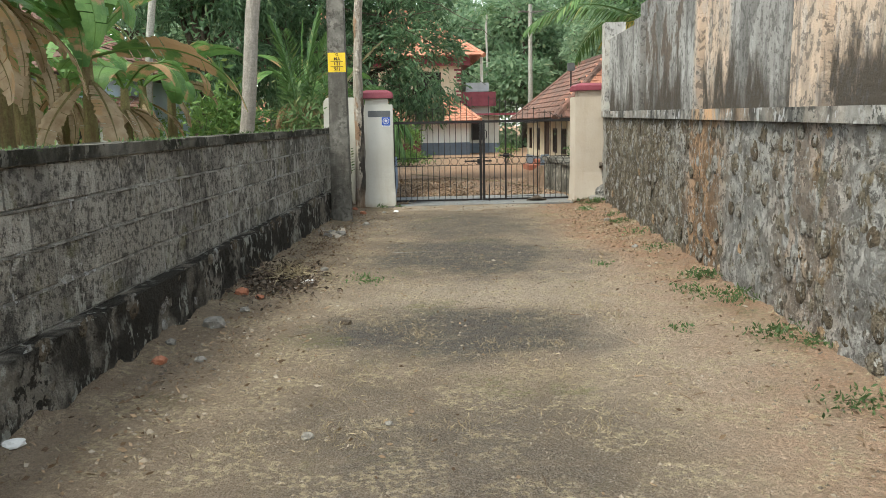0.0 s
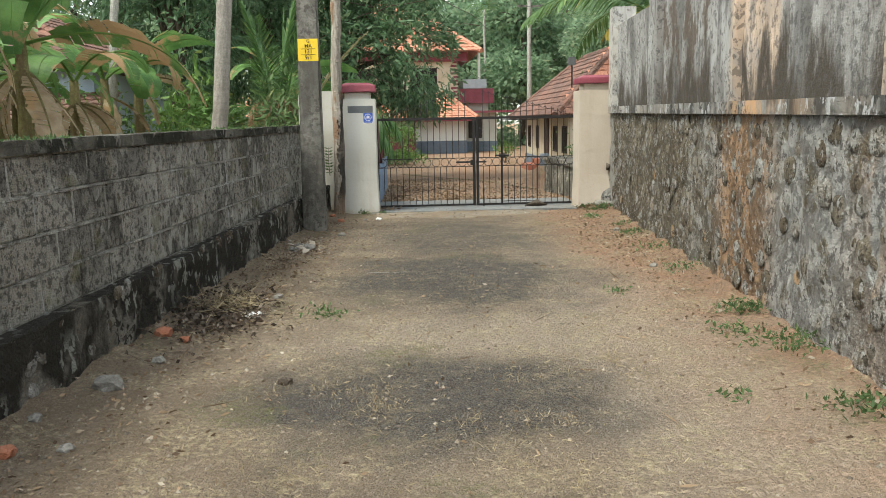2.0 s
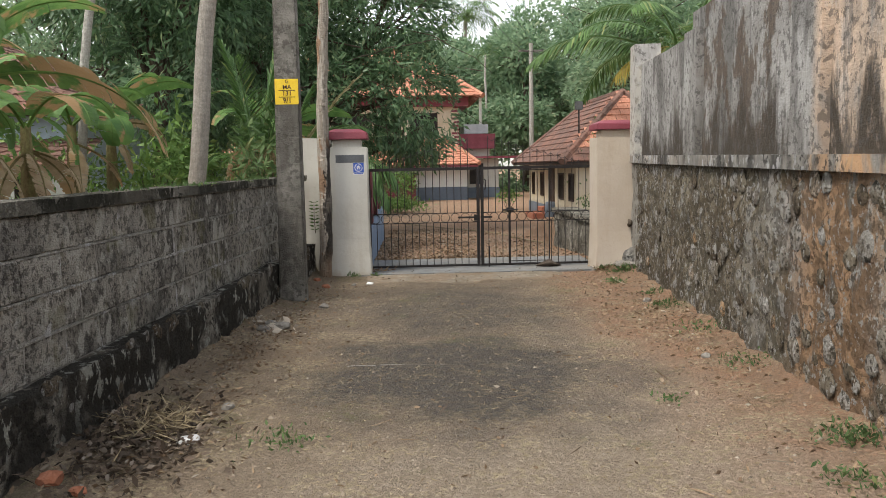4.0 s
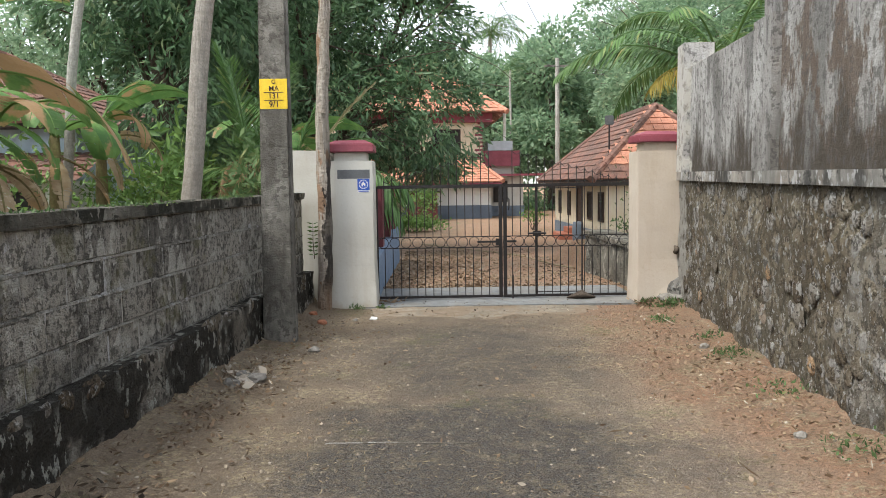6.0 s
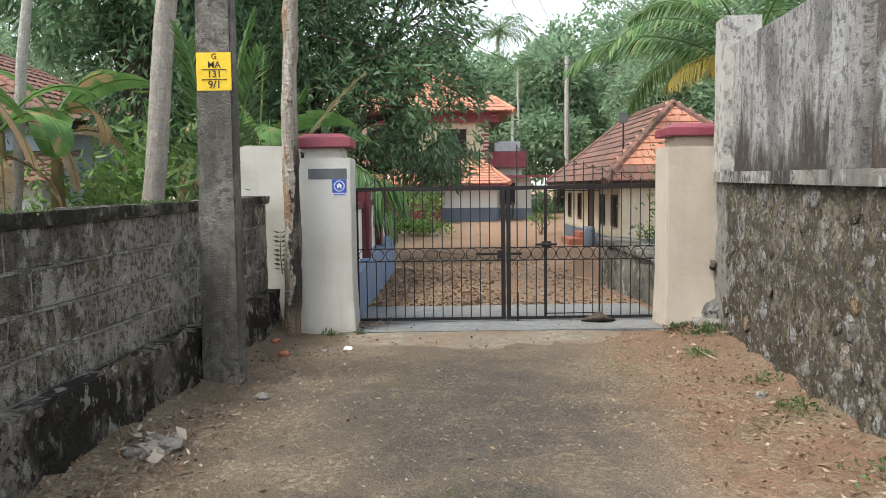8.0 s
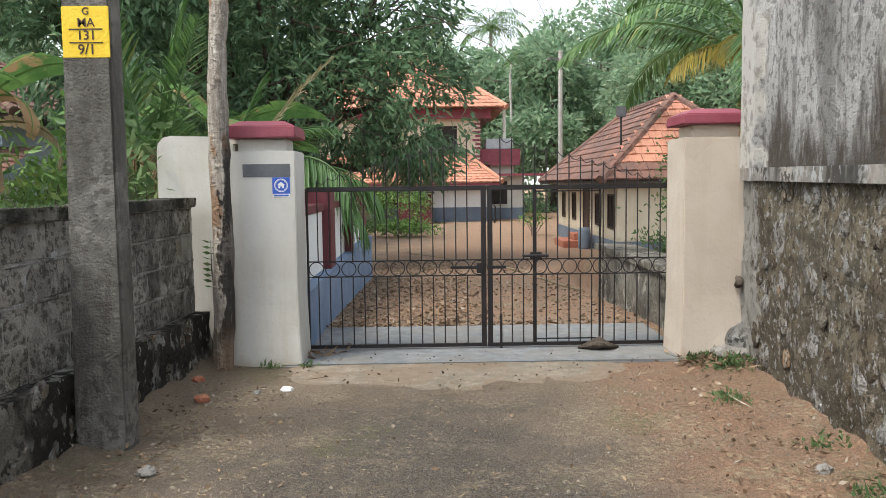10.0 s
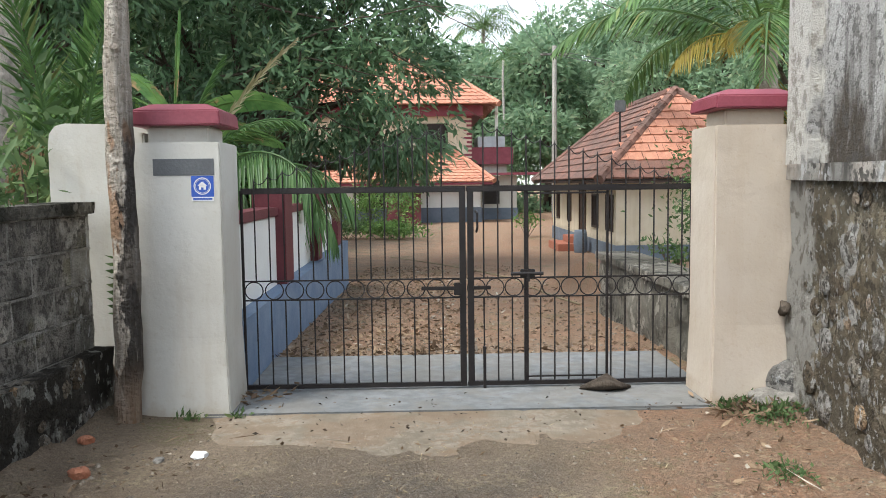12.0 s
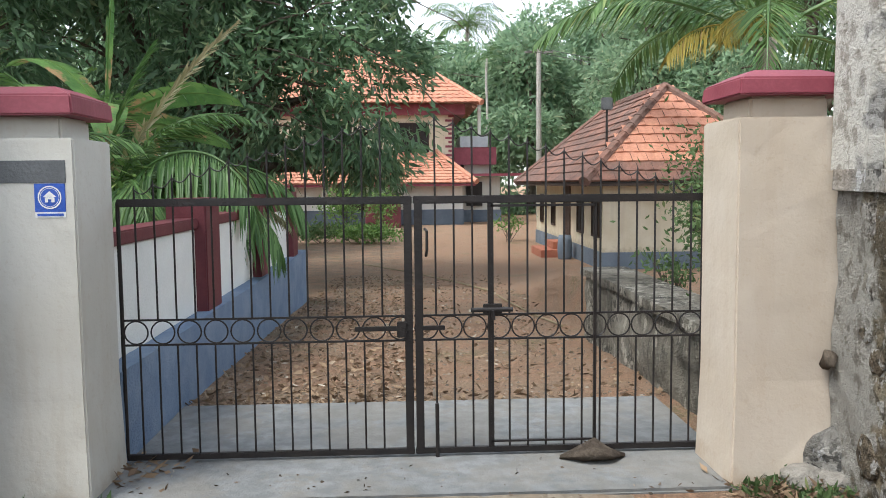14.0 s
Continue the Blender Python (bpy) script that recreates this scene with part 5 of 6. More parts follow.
palm("tall leaning coconut palm with a ringed grey trunk", (-3.15, 17.6, 0.2), 9.5, (0.13, 0.02), 12, 4.2, 0.135, 5)
palm("slender pale palm stem beyond the block wall", (-5.33, 18.34, 0.2), 8.5, (0.14, -0.02), 8, 2.2, 0.075, 6, M_PALEBARK, leaflet=0.5, name="areca_palm")
pr_palm = palm("coconut palm with yellowing lower fronds beside the outbuilding", (8.1, 25.4, 0.0), 4.0, (-0.02, 0.0), 9, 4.2, 0.20, 7, None, 1, 0.8)
frond(pr_palm, (7.95, 25.3, 3.8), 172, 38, 4.6, 95, M_PALM, 56, 0.85, 0.6, 77)
frond(pr_palm, (7.95, 25.3, 4.0), 195, 20, 2.3, 85, M_YPALM, 50, 0.8, 0.6, 78, "yellow ageing frond")
frond(pr_palm, (7.95, 25.3, 4.0), 225, 32, 2.2, 110, M_YPALM, 50, 0.7, 0.6, 79, "yellow ageing frond")
frond(pr_palm, (7.95, 25.3, 3.8), 230, 55, 4.0, 100, M_PALM, 50, 0.8, 0.5, 80)
young = palm("young coconut palm with fronds drooping over the yard wall", (-1.85, 19.5, 0.0), 0.9, (0.05, 0.0), 1, 2.0, 0.15, 8, M_BANANASTEM, 0, 0.55, 50)
for k, (a, r, ln, dr) in enumerate(((20, 84, 2.1, 30), (170, 78, 2.0, 50), (250, 70, 2.0, 70), (340, 66, 2.0, 75), (100, 72, 2.0, 50), (205, 52, 2.0, 90))):
    frond(young, (-1.8, 19.5, 1.0), a, r, ln, dr, M_PALM, 56, 0.62, 0.35, 100 + k)
for k, (a, r, ln, dr) in enumerate(((12, 42, 2.4, 125), (-10, 30, 2.2, 120), (-30, 50, 2.4, 140), (-60, 36, 2.0, 130), (2, 18, 1.9, 110))):
    frond(young, (-1.6, 19.4, 1.2), a, r, ln, dr, M_PALM, 56, 0.65, 0.9, 91 + k)
frond(young, (-1.75, 19.45, 1.3), 4, 60, 2.4, 22, M_PALEFROND, 50, 0.35, 0.15, 93, "pale straw-coloured new frond")
frond(young, (-1.5, 19.3, 1.1), 20, 26, 1.9, 80, M_PALEFROND, 44, 0.35, 0.6, 96, "pale ageing frond hanging over the wall")
palm("distant tall coconut palm above the trees", (7.3, 90, -0.5), 17.0, (0.01, 0), 26, 4.6, 0.22, 9, leaflet=1.4, n=30)
palm("slender distant areca palm", (6.3, 60, -0.5), 9.4, (0.005, 0), 8, 1.6, 0.09, 10, M_PALEBARK, leaflet=0.4, n=20, name="areca_palm")



seedling = palm("young coconut palm with upright fronds and dry brown sheaths", (-1.72, 16.3, 0.2), 0.6, (0.02, 0.0), 1, 2.0, 0.09, 14, M_BANANASTEM, 0, 0.5, 40)
for k, (a, r, ln) in enumerate(((20, 88, 2.7), (170, 85, 2.6), (250, 82, 2.3), (330, 80, 2.3), (100, 76, 2.0))):
    frond(seedling, (-1.70, 16.3, 0.8), a, r, ln, 18, M_PALM, 52, 0.55, 0.2, 140 + k)
for k in range(4):
    frond(seedling, (-1.70, 16.28, 1.75), 180 + 60 * k, 15, 0.7, 150, M_DRYPALM, 30, 0.35, 0.9, 150 + k, "dry brown hanging sheath")


# ---- banana plants ----
def banana_leaf(parent, start, heading, rise, length, width, droop, material, seed, label="", bank=0.0, torn=1.0):
    """A broad blade along an arching midrib, its edges torn into strips."""
    rng = np.random.default_rng(seed)
    h = Vector((math.cos(radians(heading)), math.sin(radians(heading)), 0))
    side = h.cross(Vector((0, 0, 1)))
    side = side * math.cos(radians(bank)) + (Vector((0, 0, 1)) * math.cos(radians(rise)) - h * math.sin(radians(rise))) * math.sin(radians(bank))
    p, ang = Vector(start), radians(rise)
    N = 26
    mid, dirs = [], []
    for k in range(N + 1):
        mid.append(p.copy())
        dv = h * math.cos(ang) + Vector((0, 0, 1)) * math.sin(ang)
        dirs.append(dv)
        p = p + dv * length / N
        ang -= radians(droop) / N * (0.35 + 1.3 * k / N)
    verts, faces = [], []
    rag_of = 1 - torn * (0.22 - 0.26 * rng.random(5))
    for s_ in (-1, 1):
        tilt = 0.0
        for k in range(4, N):
            if rng.random() < 0.30:
                tilt = rng.normal() * 0.33 * torn
            u0, u1 = k / N, (k + 1) / N
            w0, w1 = [width * 0.5 * max(0.04, math.sin(math.pi * min(1.0, (u - 0.1) * 1.08)) ** 0.55) for u in (u0, min(0.985, u1))]
            w0, w1 = w0 * rag_of[k % 5], w1 * rag_of[(k + 2) % 5]
            up0, up1 = side.cross(dirs[k]), side.cross(dirs[k + 1])
            out = side * s_ * math.cos(0.25 + tilt)
            gap = 0.86 if rng.random() < 0.28 * torn else 1.0
            b1 = mid[k].lerp(mid[k + 1], gap)
            q = len(verts)
            e0, e1 = mid[k] + (out + up0 * -abs(math.sin(0.1 + tilt)) * 0.6) * w0, b1 + (out + up1 * -abs(math.sin(0.1 + tilt)) * 0.6) * w1
            c0, c1 = (mid[k] + e0) / 2 + up0 * 0.05 * w0, (b1 + e1) / 2 + up1 * 0.05 * w1
            verts += [mid[k], c0, e0, e1, c1, b1]
            faces += [(q, q + 1, q + 4, q + 5), (q + 1, q + 2, q + 3, q + 4)]
    blade = pydata("leaf", verts, faces, material, parent, label)
    part("midrib", tube(mid, [0.022 * (1 - 0.9 * k / N) + 0.002 for k in range(N + 1)], 5), M_BANANASTEM if material is M_BANANADRY else M_BUSH, blade)
    return blade


def banana(x, y, z, stem, leaves, dry, seed, size=1.9):
    rng = np.random.default_rng(seed)
    t = thing("banana_plant", "banana plant with torn green leaves and hanging dry ones", "banana plant", "banana plants")
    bm = tube([(x, y, z - 0.2), (x + 0.02, y, z + stem * 0.5), (x + 0.05, y, z + stem)], [0.13, 0.105, 0.075], 12)
    part("stem", roughen(bm, 0.02, 4, seed), M_BANANASTEM, t, smooth=True)
    for k in range(leaves):
        banana_leaf(t, (x + 0.05, y, z + stem - 0.05), k * 137.5 + seed * 31 + rng.normal() * 12, 78 - 84 * k / leaves, size * (0.85 + 0.3 * rng.random()), 0.62, 120 + 30 * rng.random(), M_BANANA, seed * 10 + k)
    for k in range(max(1, dry - 2)):
        banana_leaf(t, (x + 0.03, y, z + stem - 0.15), k * 80 + seed * 53 + rng.normal() * 20, -20 - 40 * rng.random(), size * 0.62, 0.26, 75, M_BANANADRY, seed * 10 + 50 + k, "brown dry hanging leaf")


for k, (x, y, st, lv, dr, sz) in enumerate(((-5.9, 11.4, 3.0, 7, 5, 2.4), (-5.3, 13.2, 2.6, 7, 6, 2.2), (-4.75, 11.0, 2.9, 6, 6, 2.2), (-6.8, 13.0, 3.1, 6, 6, 2.3), (-6.3, 15.2, 2.2, 6, 5, 2.0), (-7.4, 15.8, 2.0, 6, 4, 2.0), (-8.6, 19.6, 2.3, 7, 5, 2.3), (-7.2, 18.2, 2.2, 7, 5, 2.2), (-5.6, 9.6, 3.2, 7, 4, 2.4), (-7.4, 12.0, 3.0, 7, 4, 2.4), (-6.1, 16.6, 2.0, 7, 6, 2.0), (-8.9, 16.8, 2.4, 7, 4, 2.3))):
    banana(x, y, 0.3, st, lv, dr, 3 + k, sz)


def banana_of(label, x, y, z, stem, leaves, seed):
    """A banana plant with its leaves set one by one: heading, rise, length, width, droop, dryness and bank."""
    t = thing("banana_plant", label, "banana plant", "banana plants")
    bm = tube([(x, y, z - 0.2), (x + 0.02, y, z + stem * 0.5), (x + 0.04, y, z + stem)], [0.12, 0.10, 0.065], 12)
    part("stem", roughen(bm, 0.02, 4, seed), M_BANANASTEM, t, smooth=True)
    for k, (a, r, ln, w, dr, dry, *bank) in enumerate(leaves):
        m = (M_BANANA, M_BANANAHALF, M_BANANADRY)[dry]
        banana_leaf(t, (x + 0.04, y, z + stem - (0.3 if dry == 2 else 0.05)), a, r, ln, w, dr, m, seed * 20 + k, ("", "half-withered green and tan leaf", "brown dry hanging leaf")[dry], bank[0] if bank else 12.0, (0.25, 0.7, 1.0)[dry])


banana_of("banana plant with broad arching leaves behind the gate pillar", -2.3, 21.1, 0.2, 2.1,
          [(2, 30, 1.75, 0.42, 62, 0, 50), (80, 84, 1.7, 0.50, 10, 0, 70), (-70, 30, 1.5, 0.5, 130, 0), (-15, 0, 1.7, 0.42, 30, 0, 45), (-40, 12, 1.3, 0.42, 110, 1), (160, 60, 1.8, 0.5, 90, 0), (230, 40, 1.7, 0.5, 110, 0)], 41)
banana_of("tall banana plant arching a half-withered leaf over the block wall", -4.1, 12.4, 0.3, 2.05,
          [(0, 16, 2.5, 0.52, 100, 1, 40), (-60, 60, 2.0, 0.60, 120, 0, 20), (40, 62, 2.0, 0.5, 90, 0, 25), (-100, 65, 2.2, 0.62, 110, 0), (-20, 82, 2.4, 0.6, 90, 0, 30), (180, 60, 2.2, 0.6, 120, 0), (-50, -30, 1.5, 0.4, 60, 2), (-120, -35, 1.5, 0.4, 55, 2), (10, -45, 1.4, 0.35, 45, 2)], 42)
banana_of("banana plant hung with torn tan leaves at the block wall", -4.9, 9.9, 0.3, 2.9,
          [(-40, 62, 1.9, 0.6, 150, 0), (60, 50, 1.9, 0.55, 140, 0), (-110, 60, 1.9, 0.6, 140, 0), (0, 72, 2.0, 0.6, 130, 0), (150, 60, 1.9, 0.55, 130, 0), (-30, -25, 1.6, 0.5, 75, 2, 40), (40, -30, 1.6, 0.5, 70, 2, 30), (10, 40, 2.2, 0.62, 150, 0, 30)], 43)
banana_of("small banana plant with one broad hanging leaf", -5.0, 17.6, 0.3, 1.9,
          [(-20, 40, 1.5, 0.55, 165, 0), (40, 62, 1.6, 0.5, 110, 0), (200, 60, 1.6, 0.5, 110, 0), (-80, 50, 1.5, 0.5, 130, 0), (15, -20, 1.1, 0.3, 70, 2), (-60, -25, 1.1, 0.3, 70, 2)], 44)


banana_of("banana plant with broad drooping leaves beyond the block wall", -4.8, 11.5, 0.3, 2.9,
          [(-30, 55, 2.0, 0.62, 150, 0, 20), (20, 48, 2.1, 0.6, 140, 0, 25), (-75, 50, 2.0, 0.62, 150, 0, 15), (70, 60, 2.0, 0.6, 130, 0), (-120, 60, 2.0, 0.6, 130, 0), (150, 60, 2.0, 0.6, 120, 0), (-10, -20, 1.7, 0.5, 75, 2, 40), (-60, -25, 1.7, 0.5, 70, 2, 30), (0, 30, 2.1, 0.6, 140, 0, 40)], 45)
banana_of("banana plant with tan withered leaves hanging round its stem", -4.3, 14.4, 0.3, 1.7,
          [(-30, 50, 1.5, 0.5, 140, 1, 20), (50, 55, 1.5, 0.5, 130, 0), (-90, 45, 1.5, 0.5, 140, 0), (160, 60, 1.5, 0.5, 120, 0), (0, -10, 1.0, 0.32, 100, 2, 30), (-50, -20, 1.1, 0.32, 90, 2, 30), (-100, -25, 1.1, 0.32, 80, 2, 20), (60, -20, 1.0, 0.3, 80, 2, 20)], 46)
banana_of("banana plant with one broad dark leaf hanging straight down", -4.75, 18.7, 0.3, 2.2,
          [(-70, 20, 1.5, 0.6, 150, 0, 10), (-20, 30, 1.3, 0.34, 165, 1, 40), (25, 20, 1.4, 0.34, 150, 2, 40), (60, 62, 1.7, 0.5, 110, 0, 30), (200, 60, 1.7, 0.5, 110, 0), (5, 45, 1.8, 0.45, 90, 0, 40), (-45, -30, 1.1, 0.34, 60, 2, 30)], 47)
banana_of("banana plant with torn half-withered leaves before the pale blue house", -5.9, 14.6, 0.3, 2.3,
          [(-30, 40, 1.9, 0.55, 130, 1, 35), (10, 52, 2.0, 0.55, 125, 1, 30), (-75, 45, 1.8, 0.55, 140, 0, 20), (60, 60, 1.8, 0.5, 110, 0), (160, 60, 1.8, 0.5, 110, 0), (-10, -20, 1.3, 0.4, 80, 2, 40), (-60, -25, 1.3, 0.4, 80, 2, 30)], 48)
leaning = thing("bare_tree", "dark leafless tree leaning among the shrubs beyond the block wall", "tree")
part("trunk", roughen(tube([(-7.15, 33.3, -0.2), (-6.7, 33.3, 1.7), (-6.1, 33.3, 3.3), (-5.7, 33.3, 5.6)], [0.34, 0.28, 0.25, 0.2], 10), 0.05, 2, 3), M_BARK, leaning, smooth=True)
# ---- shrubs ----
def shrub(name, label, x, y, z, r, h, n, leaf, width, material, seed, up=0.3):
    rng = np.random.default_rng(seed)
    t = thing(name, label, "shrub")
    bm = bmesh.new()
    tips = []
    for k in range(9):
        e = Vector((x, y, z)) + Vector((rng.normal() * r * 0.5, rng.normal() * r * 0.5, h * (0.5 + 0.45 * rng.random())))
        tube([(x + rng.normal() * 0.04, y, z - 0.05), Vector((x, y, z)).lerp(e, 0.5) + Vector(rng.normal(size=3)) * 0.05 * r, e], [0.012, 0.009, 0.004], 5, bm)
        tips.append(e)
    part("stem", bm, M_BARK, t)
    tips = np.array([tuple(e) for e in tips])
    P = tips[rng.integers(0, 9, n)] * 1.0
    P = P + rng.normal(size=(n, 3)) * np.array([r, r, h * 0.45]) * 0.38
    P[:, 2] = np.maximum(P[:, 2], z + 0.03)
    d = rng.normal(size=(n, 3)) + np.array([0, 0, up])
    leaf_mesh("foliage", P, d, leaf * (0.6 + 0.8 * rng.random(n)), width * (0.6 + 0.8 * rng.random(n)), 0.2, material, t)
    return t


shrub("shrub", "bright green broad-leaved shrub beyond the block wall", -4.15, 20.6, 0.3, 0.6, 2.0, 420, 0.30, 0.08, M_BUSH, 1)
shrub("shrub", "bright green shrub beyond the block wall", -1.9, 18.7, 0.3, 0.5, 1.4, 600, 0.13, 0.05, M_BUSH, 2)
shrub("shrub", "bright green shrub beyond the block wall", -4.2, 19.2, 0.3, 0.6, 1.5, 500, 0.2, 0.06, M_BUSH, 3)
shrub("shrub", "tall bright green shrub with drooping leaves", -6.3, 30.0, 0.1, 1.1, 3.0, 900, 0.42, 0.10, M_BUSH, 14)
shrub("shrub", "leafy creeper leaning over the end of the block wall", -1.45, 15.3, 0.3, 0.42, 1.5, 420, 0.15, 0.05, M_HERB, 4)
shrub("shrub", "wild olive-green shrub on the raised bank", 5.5, 20.9, 0.25, 0.40, 0.85, 1800, 0.045, 0.02, M_HERB, 5)
shrub("shrub", "wild olive-green shrub on the raised bank", 6.6, 22.6, 0.15, 0.6, 1.3, 1000, 0.08, 0.03, M_HERB, 6)
shrub("shrub", "wild olive-green shrub on the raised bank", 4.4, 18.2, 0.45, 0.5, 1.25, 1300, 0.07, 0.028, M_HERB, 7)
shrub("shrub", "wild olive-green shrub on the raised bank", 7.0, 23.6, 0.05, 0.7, 1.5, 1000, 0.09, 0.035, M_HERB, 8)
for k, (x, y, r, h, n) in enumerate(((3.85, 16.2, 0.22, 0.4, 260), (3.95, 17.2, 0.35, 0.8, 700), (3.8, 17.9, 0.2, 0.35, 240), (5.1, 19.2, 0.35, 0.7, 600), (4.4, 15.8, 0.3, 0.5, 300))):
    shrub("shrub", "low wild weeds on the raised bank", x, y, land(x, y), r, h, n, 0.07, 0.026, M_HERB, 30 + k)
shrub("garden_bed", "low green garden bed in the yard", 0.1, 36.8, -0.47, 0.95, 0.5, 1600, 0.14, 0.06, M_BUSH, 9)
shrub("garden_bed", "low green garden bed in the yard", -1.3, 37.0, -0.47, 0.9, 0.55, 1200, 0.14, 0.06, M_HERB, 10)
shrub("shrub", "pale green garden shrub in the yard", -0.6, 38.2, -0.47, 0.7, 1.6, 900, 0.16, 0.06, M_BUSH, 11)
shrub("shrub", "pale green garden shrub in the yard", 0.5, 39.5, -0.47, 0.5, 1.5, 600, 0.16, 0.06, M_BUSH, 12)
shrub("shrub", "small sapling beside the outbuilding", 4.7, 36.5, -0.45, 0.4, 0.7, 160, 0.16, 0.06, M_BUSH, 13)

# ---- far pole and cables ----
far_pole = thing("utility_pole", "distant pale concrete utility pole", "utility pole")
part("shaft", tube([(8.35, 53, -0.6), (8.35, 53, 8.6)], [0.16, 0.12], 8), M_PALEBARK, far_pole)
part("cross_arm", slab(7.6, 9.1, 52.95, 53.05, 8.1, 8.2), M_POLE, far_pole)
for dx, dz in ((-0.6, 0.0), (0.6, 0.1)):
    a, b = Vector((8.35 + dx, 53, 8.25)), Vector((-0.75 + dx * 0.4, 12.55, 7.6 + dz))
    cable = thing("power_cable", "thin overhead power cable", "cable", "overhead cables")
    part("wire", tube([a.lerp(b, k / 16) - Vector((0, 0, 0.9 * math.sin(math.pi * k / 16))) for k in range(17)], [0.012] * 17, 5), M_IRON, cable)
    a, b = Vector((8.35 + dx, 53, 8.25)), Vector((24 + dx, 40, 7.0))
    cable = thing("power_cable", "thin overhead power cable", "cable", "overhead cables")
    part("wire", tube([a.lerp(b, k / 16) - Vector((0, 0, 1.4 * math.sin(math.pi * k / 16))) for k in range(17)], [0.015] * 17, 5), M_IRON, cable)

# ---- litter and weeds on the ground ----
rng = np.random.default_rng(77)


def on_lane(n, x0, x1, y0, y1, power=1.0):
    x = rng.uniform(x0, x1, n)
    y = y0 + (y1 - y0) * rng.random(n) ** power
    return x, y


def strew(name, label, category, xs, ys, leaf, width, material, lift=0.012, tilt=0.25):
    t = tagged(thing(name, label, category), kind="stuff")
    P = np.array([(x, y, land(x, y) + lift * r) for x, y, r in zip(xs, ys, rng.random(len(xs)))])
    d = rng.normal(size=P.shape)
    d[:, 2] = np.abs(d[:, 2]) * tilt
    leaf_mesh("pieces", P, d, leaf * (0.5 + rng.random(len(P))), width * (0.5 + rng.random(len(P))), 0.15, material, t)


x, y = on_lane(14000, -1.9, 3.4, 2.0, 14.2, 1.2)
ok = np.array([left_x(b) + 0.05 < a < right_x(b) - 0.05 and noise.noise(Vector((a * 0.9, b * 0.9, 3))) > -0.15 for a, b in zip(x, y)])
strew("dry_grass", "dry straw-coloured grass flattened on the earth", "grass", x[ok], y[ok], 0.036, 0.004, M_STRAW, 0.012, 0.35)
x, y = on_lane(6000, -1.9, 3.4, 2.0, 14.4, 1.1)
edge = np.array([min(a - left_x(b), right_x(b) - a) for a, b in zip(x, y)])
ok = (edge > 0.03) & ((edge < 0.55) | (rng.random(len(x)) < 0.18))
strew("leaf_litter", "scattered dead leaves along both walls", "leaf litter", x[ok], y[ok], 0.032, 0.016, M_LITTER, 0.012, 0.25)
x, y = on_lane(5200, -0.0, 3.2, 16.1, 27, 1.5)
ok = (x < 1.6) | (rng.random(len(x)) < 0.3)
strew("leaf_litter", "dead mango leaves strewn over the yard", "leaf litter", x[ok], y[ok], 0.065, 0.026, M_LITTER, 0.015, 0.25)
x, y = rng.normal(-0.97, 0.20, 1100), rng.normal(8.12, 0.34, 1100)
strew("leaf_heap", "heap of dead leaves and straw at the plinth", "leaf litter", x, y, 0.05, 0.022, M_MOULD, 0.05, 0.35)
x, y = rng.normal(-0.92, 0.12, 300), rng.normal(8.3, 0.14, 300)
strew("straw_heap", "tangle of dry straw on the dead leaves", "straw", x, y, 0.14, 0.006, M_STRAW, 0.08, 0.35)


def chips(name, label, category, xs, ys, size, material):
    """Small angular stones half sunk in the earth, joined."""
    t = tagged(thing(name, label, category), kind="stuff")
    base = np.array([(1, 0, 0), (-0.5, 0.9, 0), (-0.6, -0.8, 0), (0.1, 0.05, 0.7), (0.55, 0.75, 0.1), (0.35, -0.8, 0.15)])
    tri = np.array([(0, 4, 3), (4, 1, 3), (1, 2, 3), (2, 5, 3), (5, 0, 3)])
    verts, faces = [], []
    for x, y in zip(xs, ys):
        a, sc = rng.random() * math.tau, size * (0.35 + rng.random() ** 2 * 1.3)
        c, d = math.cos(a) * sc, math.sin(a) * sc
        b = base * (0.7 + 0.6 * rng.random((6, 3)))
        q = len(verts)
        z = land(x, y) - 0.001
        verts += [(x + u * c - v * d, y + u * d + v * c, z + w * sc) for u, v, w in b]
        faces += [tuple(f + q) for f in tri]
    return pydata("chip", verts, faces, material, t)


M_CHIP = leafy("gravel_chips", (0.13, 0.105, 0.08), (0.29, 0.24, 0.18), (0.40, 0.35, 0.28), 0.9, 0.0)
x, y = on_lane(7000, -1.9, 3.4, 3.0, 14.2, 1.15)
ok = np.array([left_x(b) + 0.05 < a < right_x(b) - 0.05 and noise.noise(Vector((a * 1.1, b * 1.1, 13))) > -0.2 for a, b in zip(x, y)])
chips("gravel", "small loose stones scattered over the lane", "gravel", x[ok], y[ok], 0.009, M_CHIP)
x, y = on_lane(2500, 0.0, 3.2, 16.1, 24, 1.4)
chips("gravel", "small loose stones scattered over the yard", "gravel", x, y, 0.012, M_CHIP)
x, y = on_lane(420, -1.9, 3.4, 3.0, 14.2, 1.1)
edge = np.array([min(a - left_x(b), right_x(b) - a) for a, b in zip(x, y)])
ok = (edge > 0.05) & ((edge < 0.8) | (rng.random(len(x)) < 0.25))
strew("twig_litter", "dry twigs lying along the lane", "twigs", x[ok], y[ok], 0.17, 0.007, M_LITTER, 0.015, 0.12)


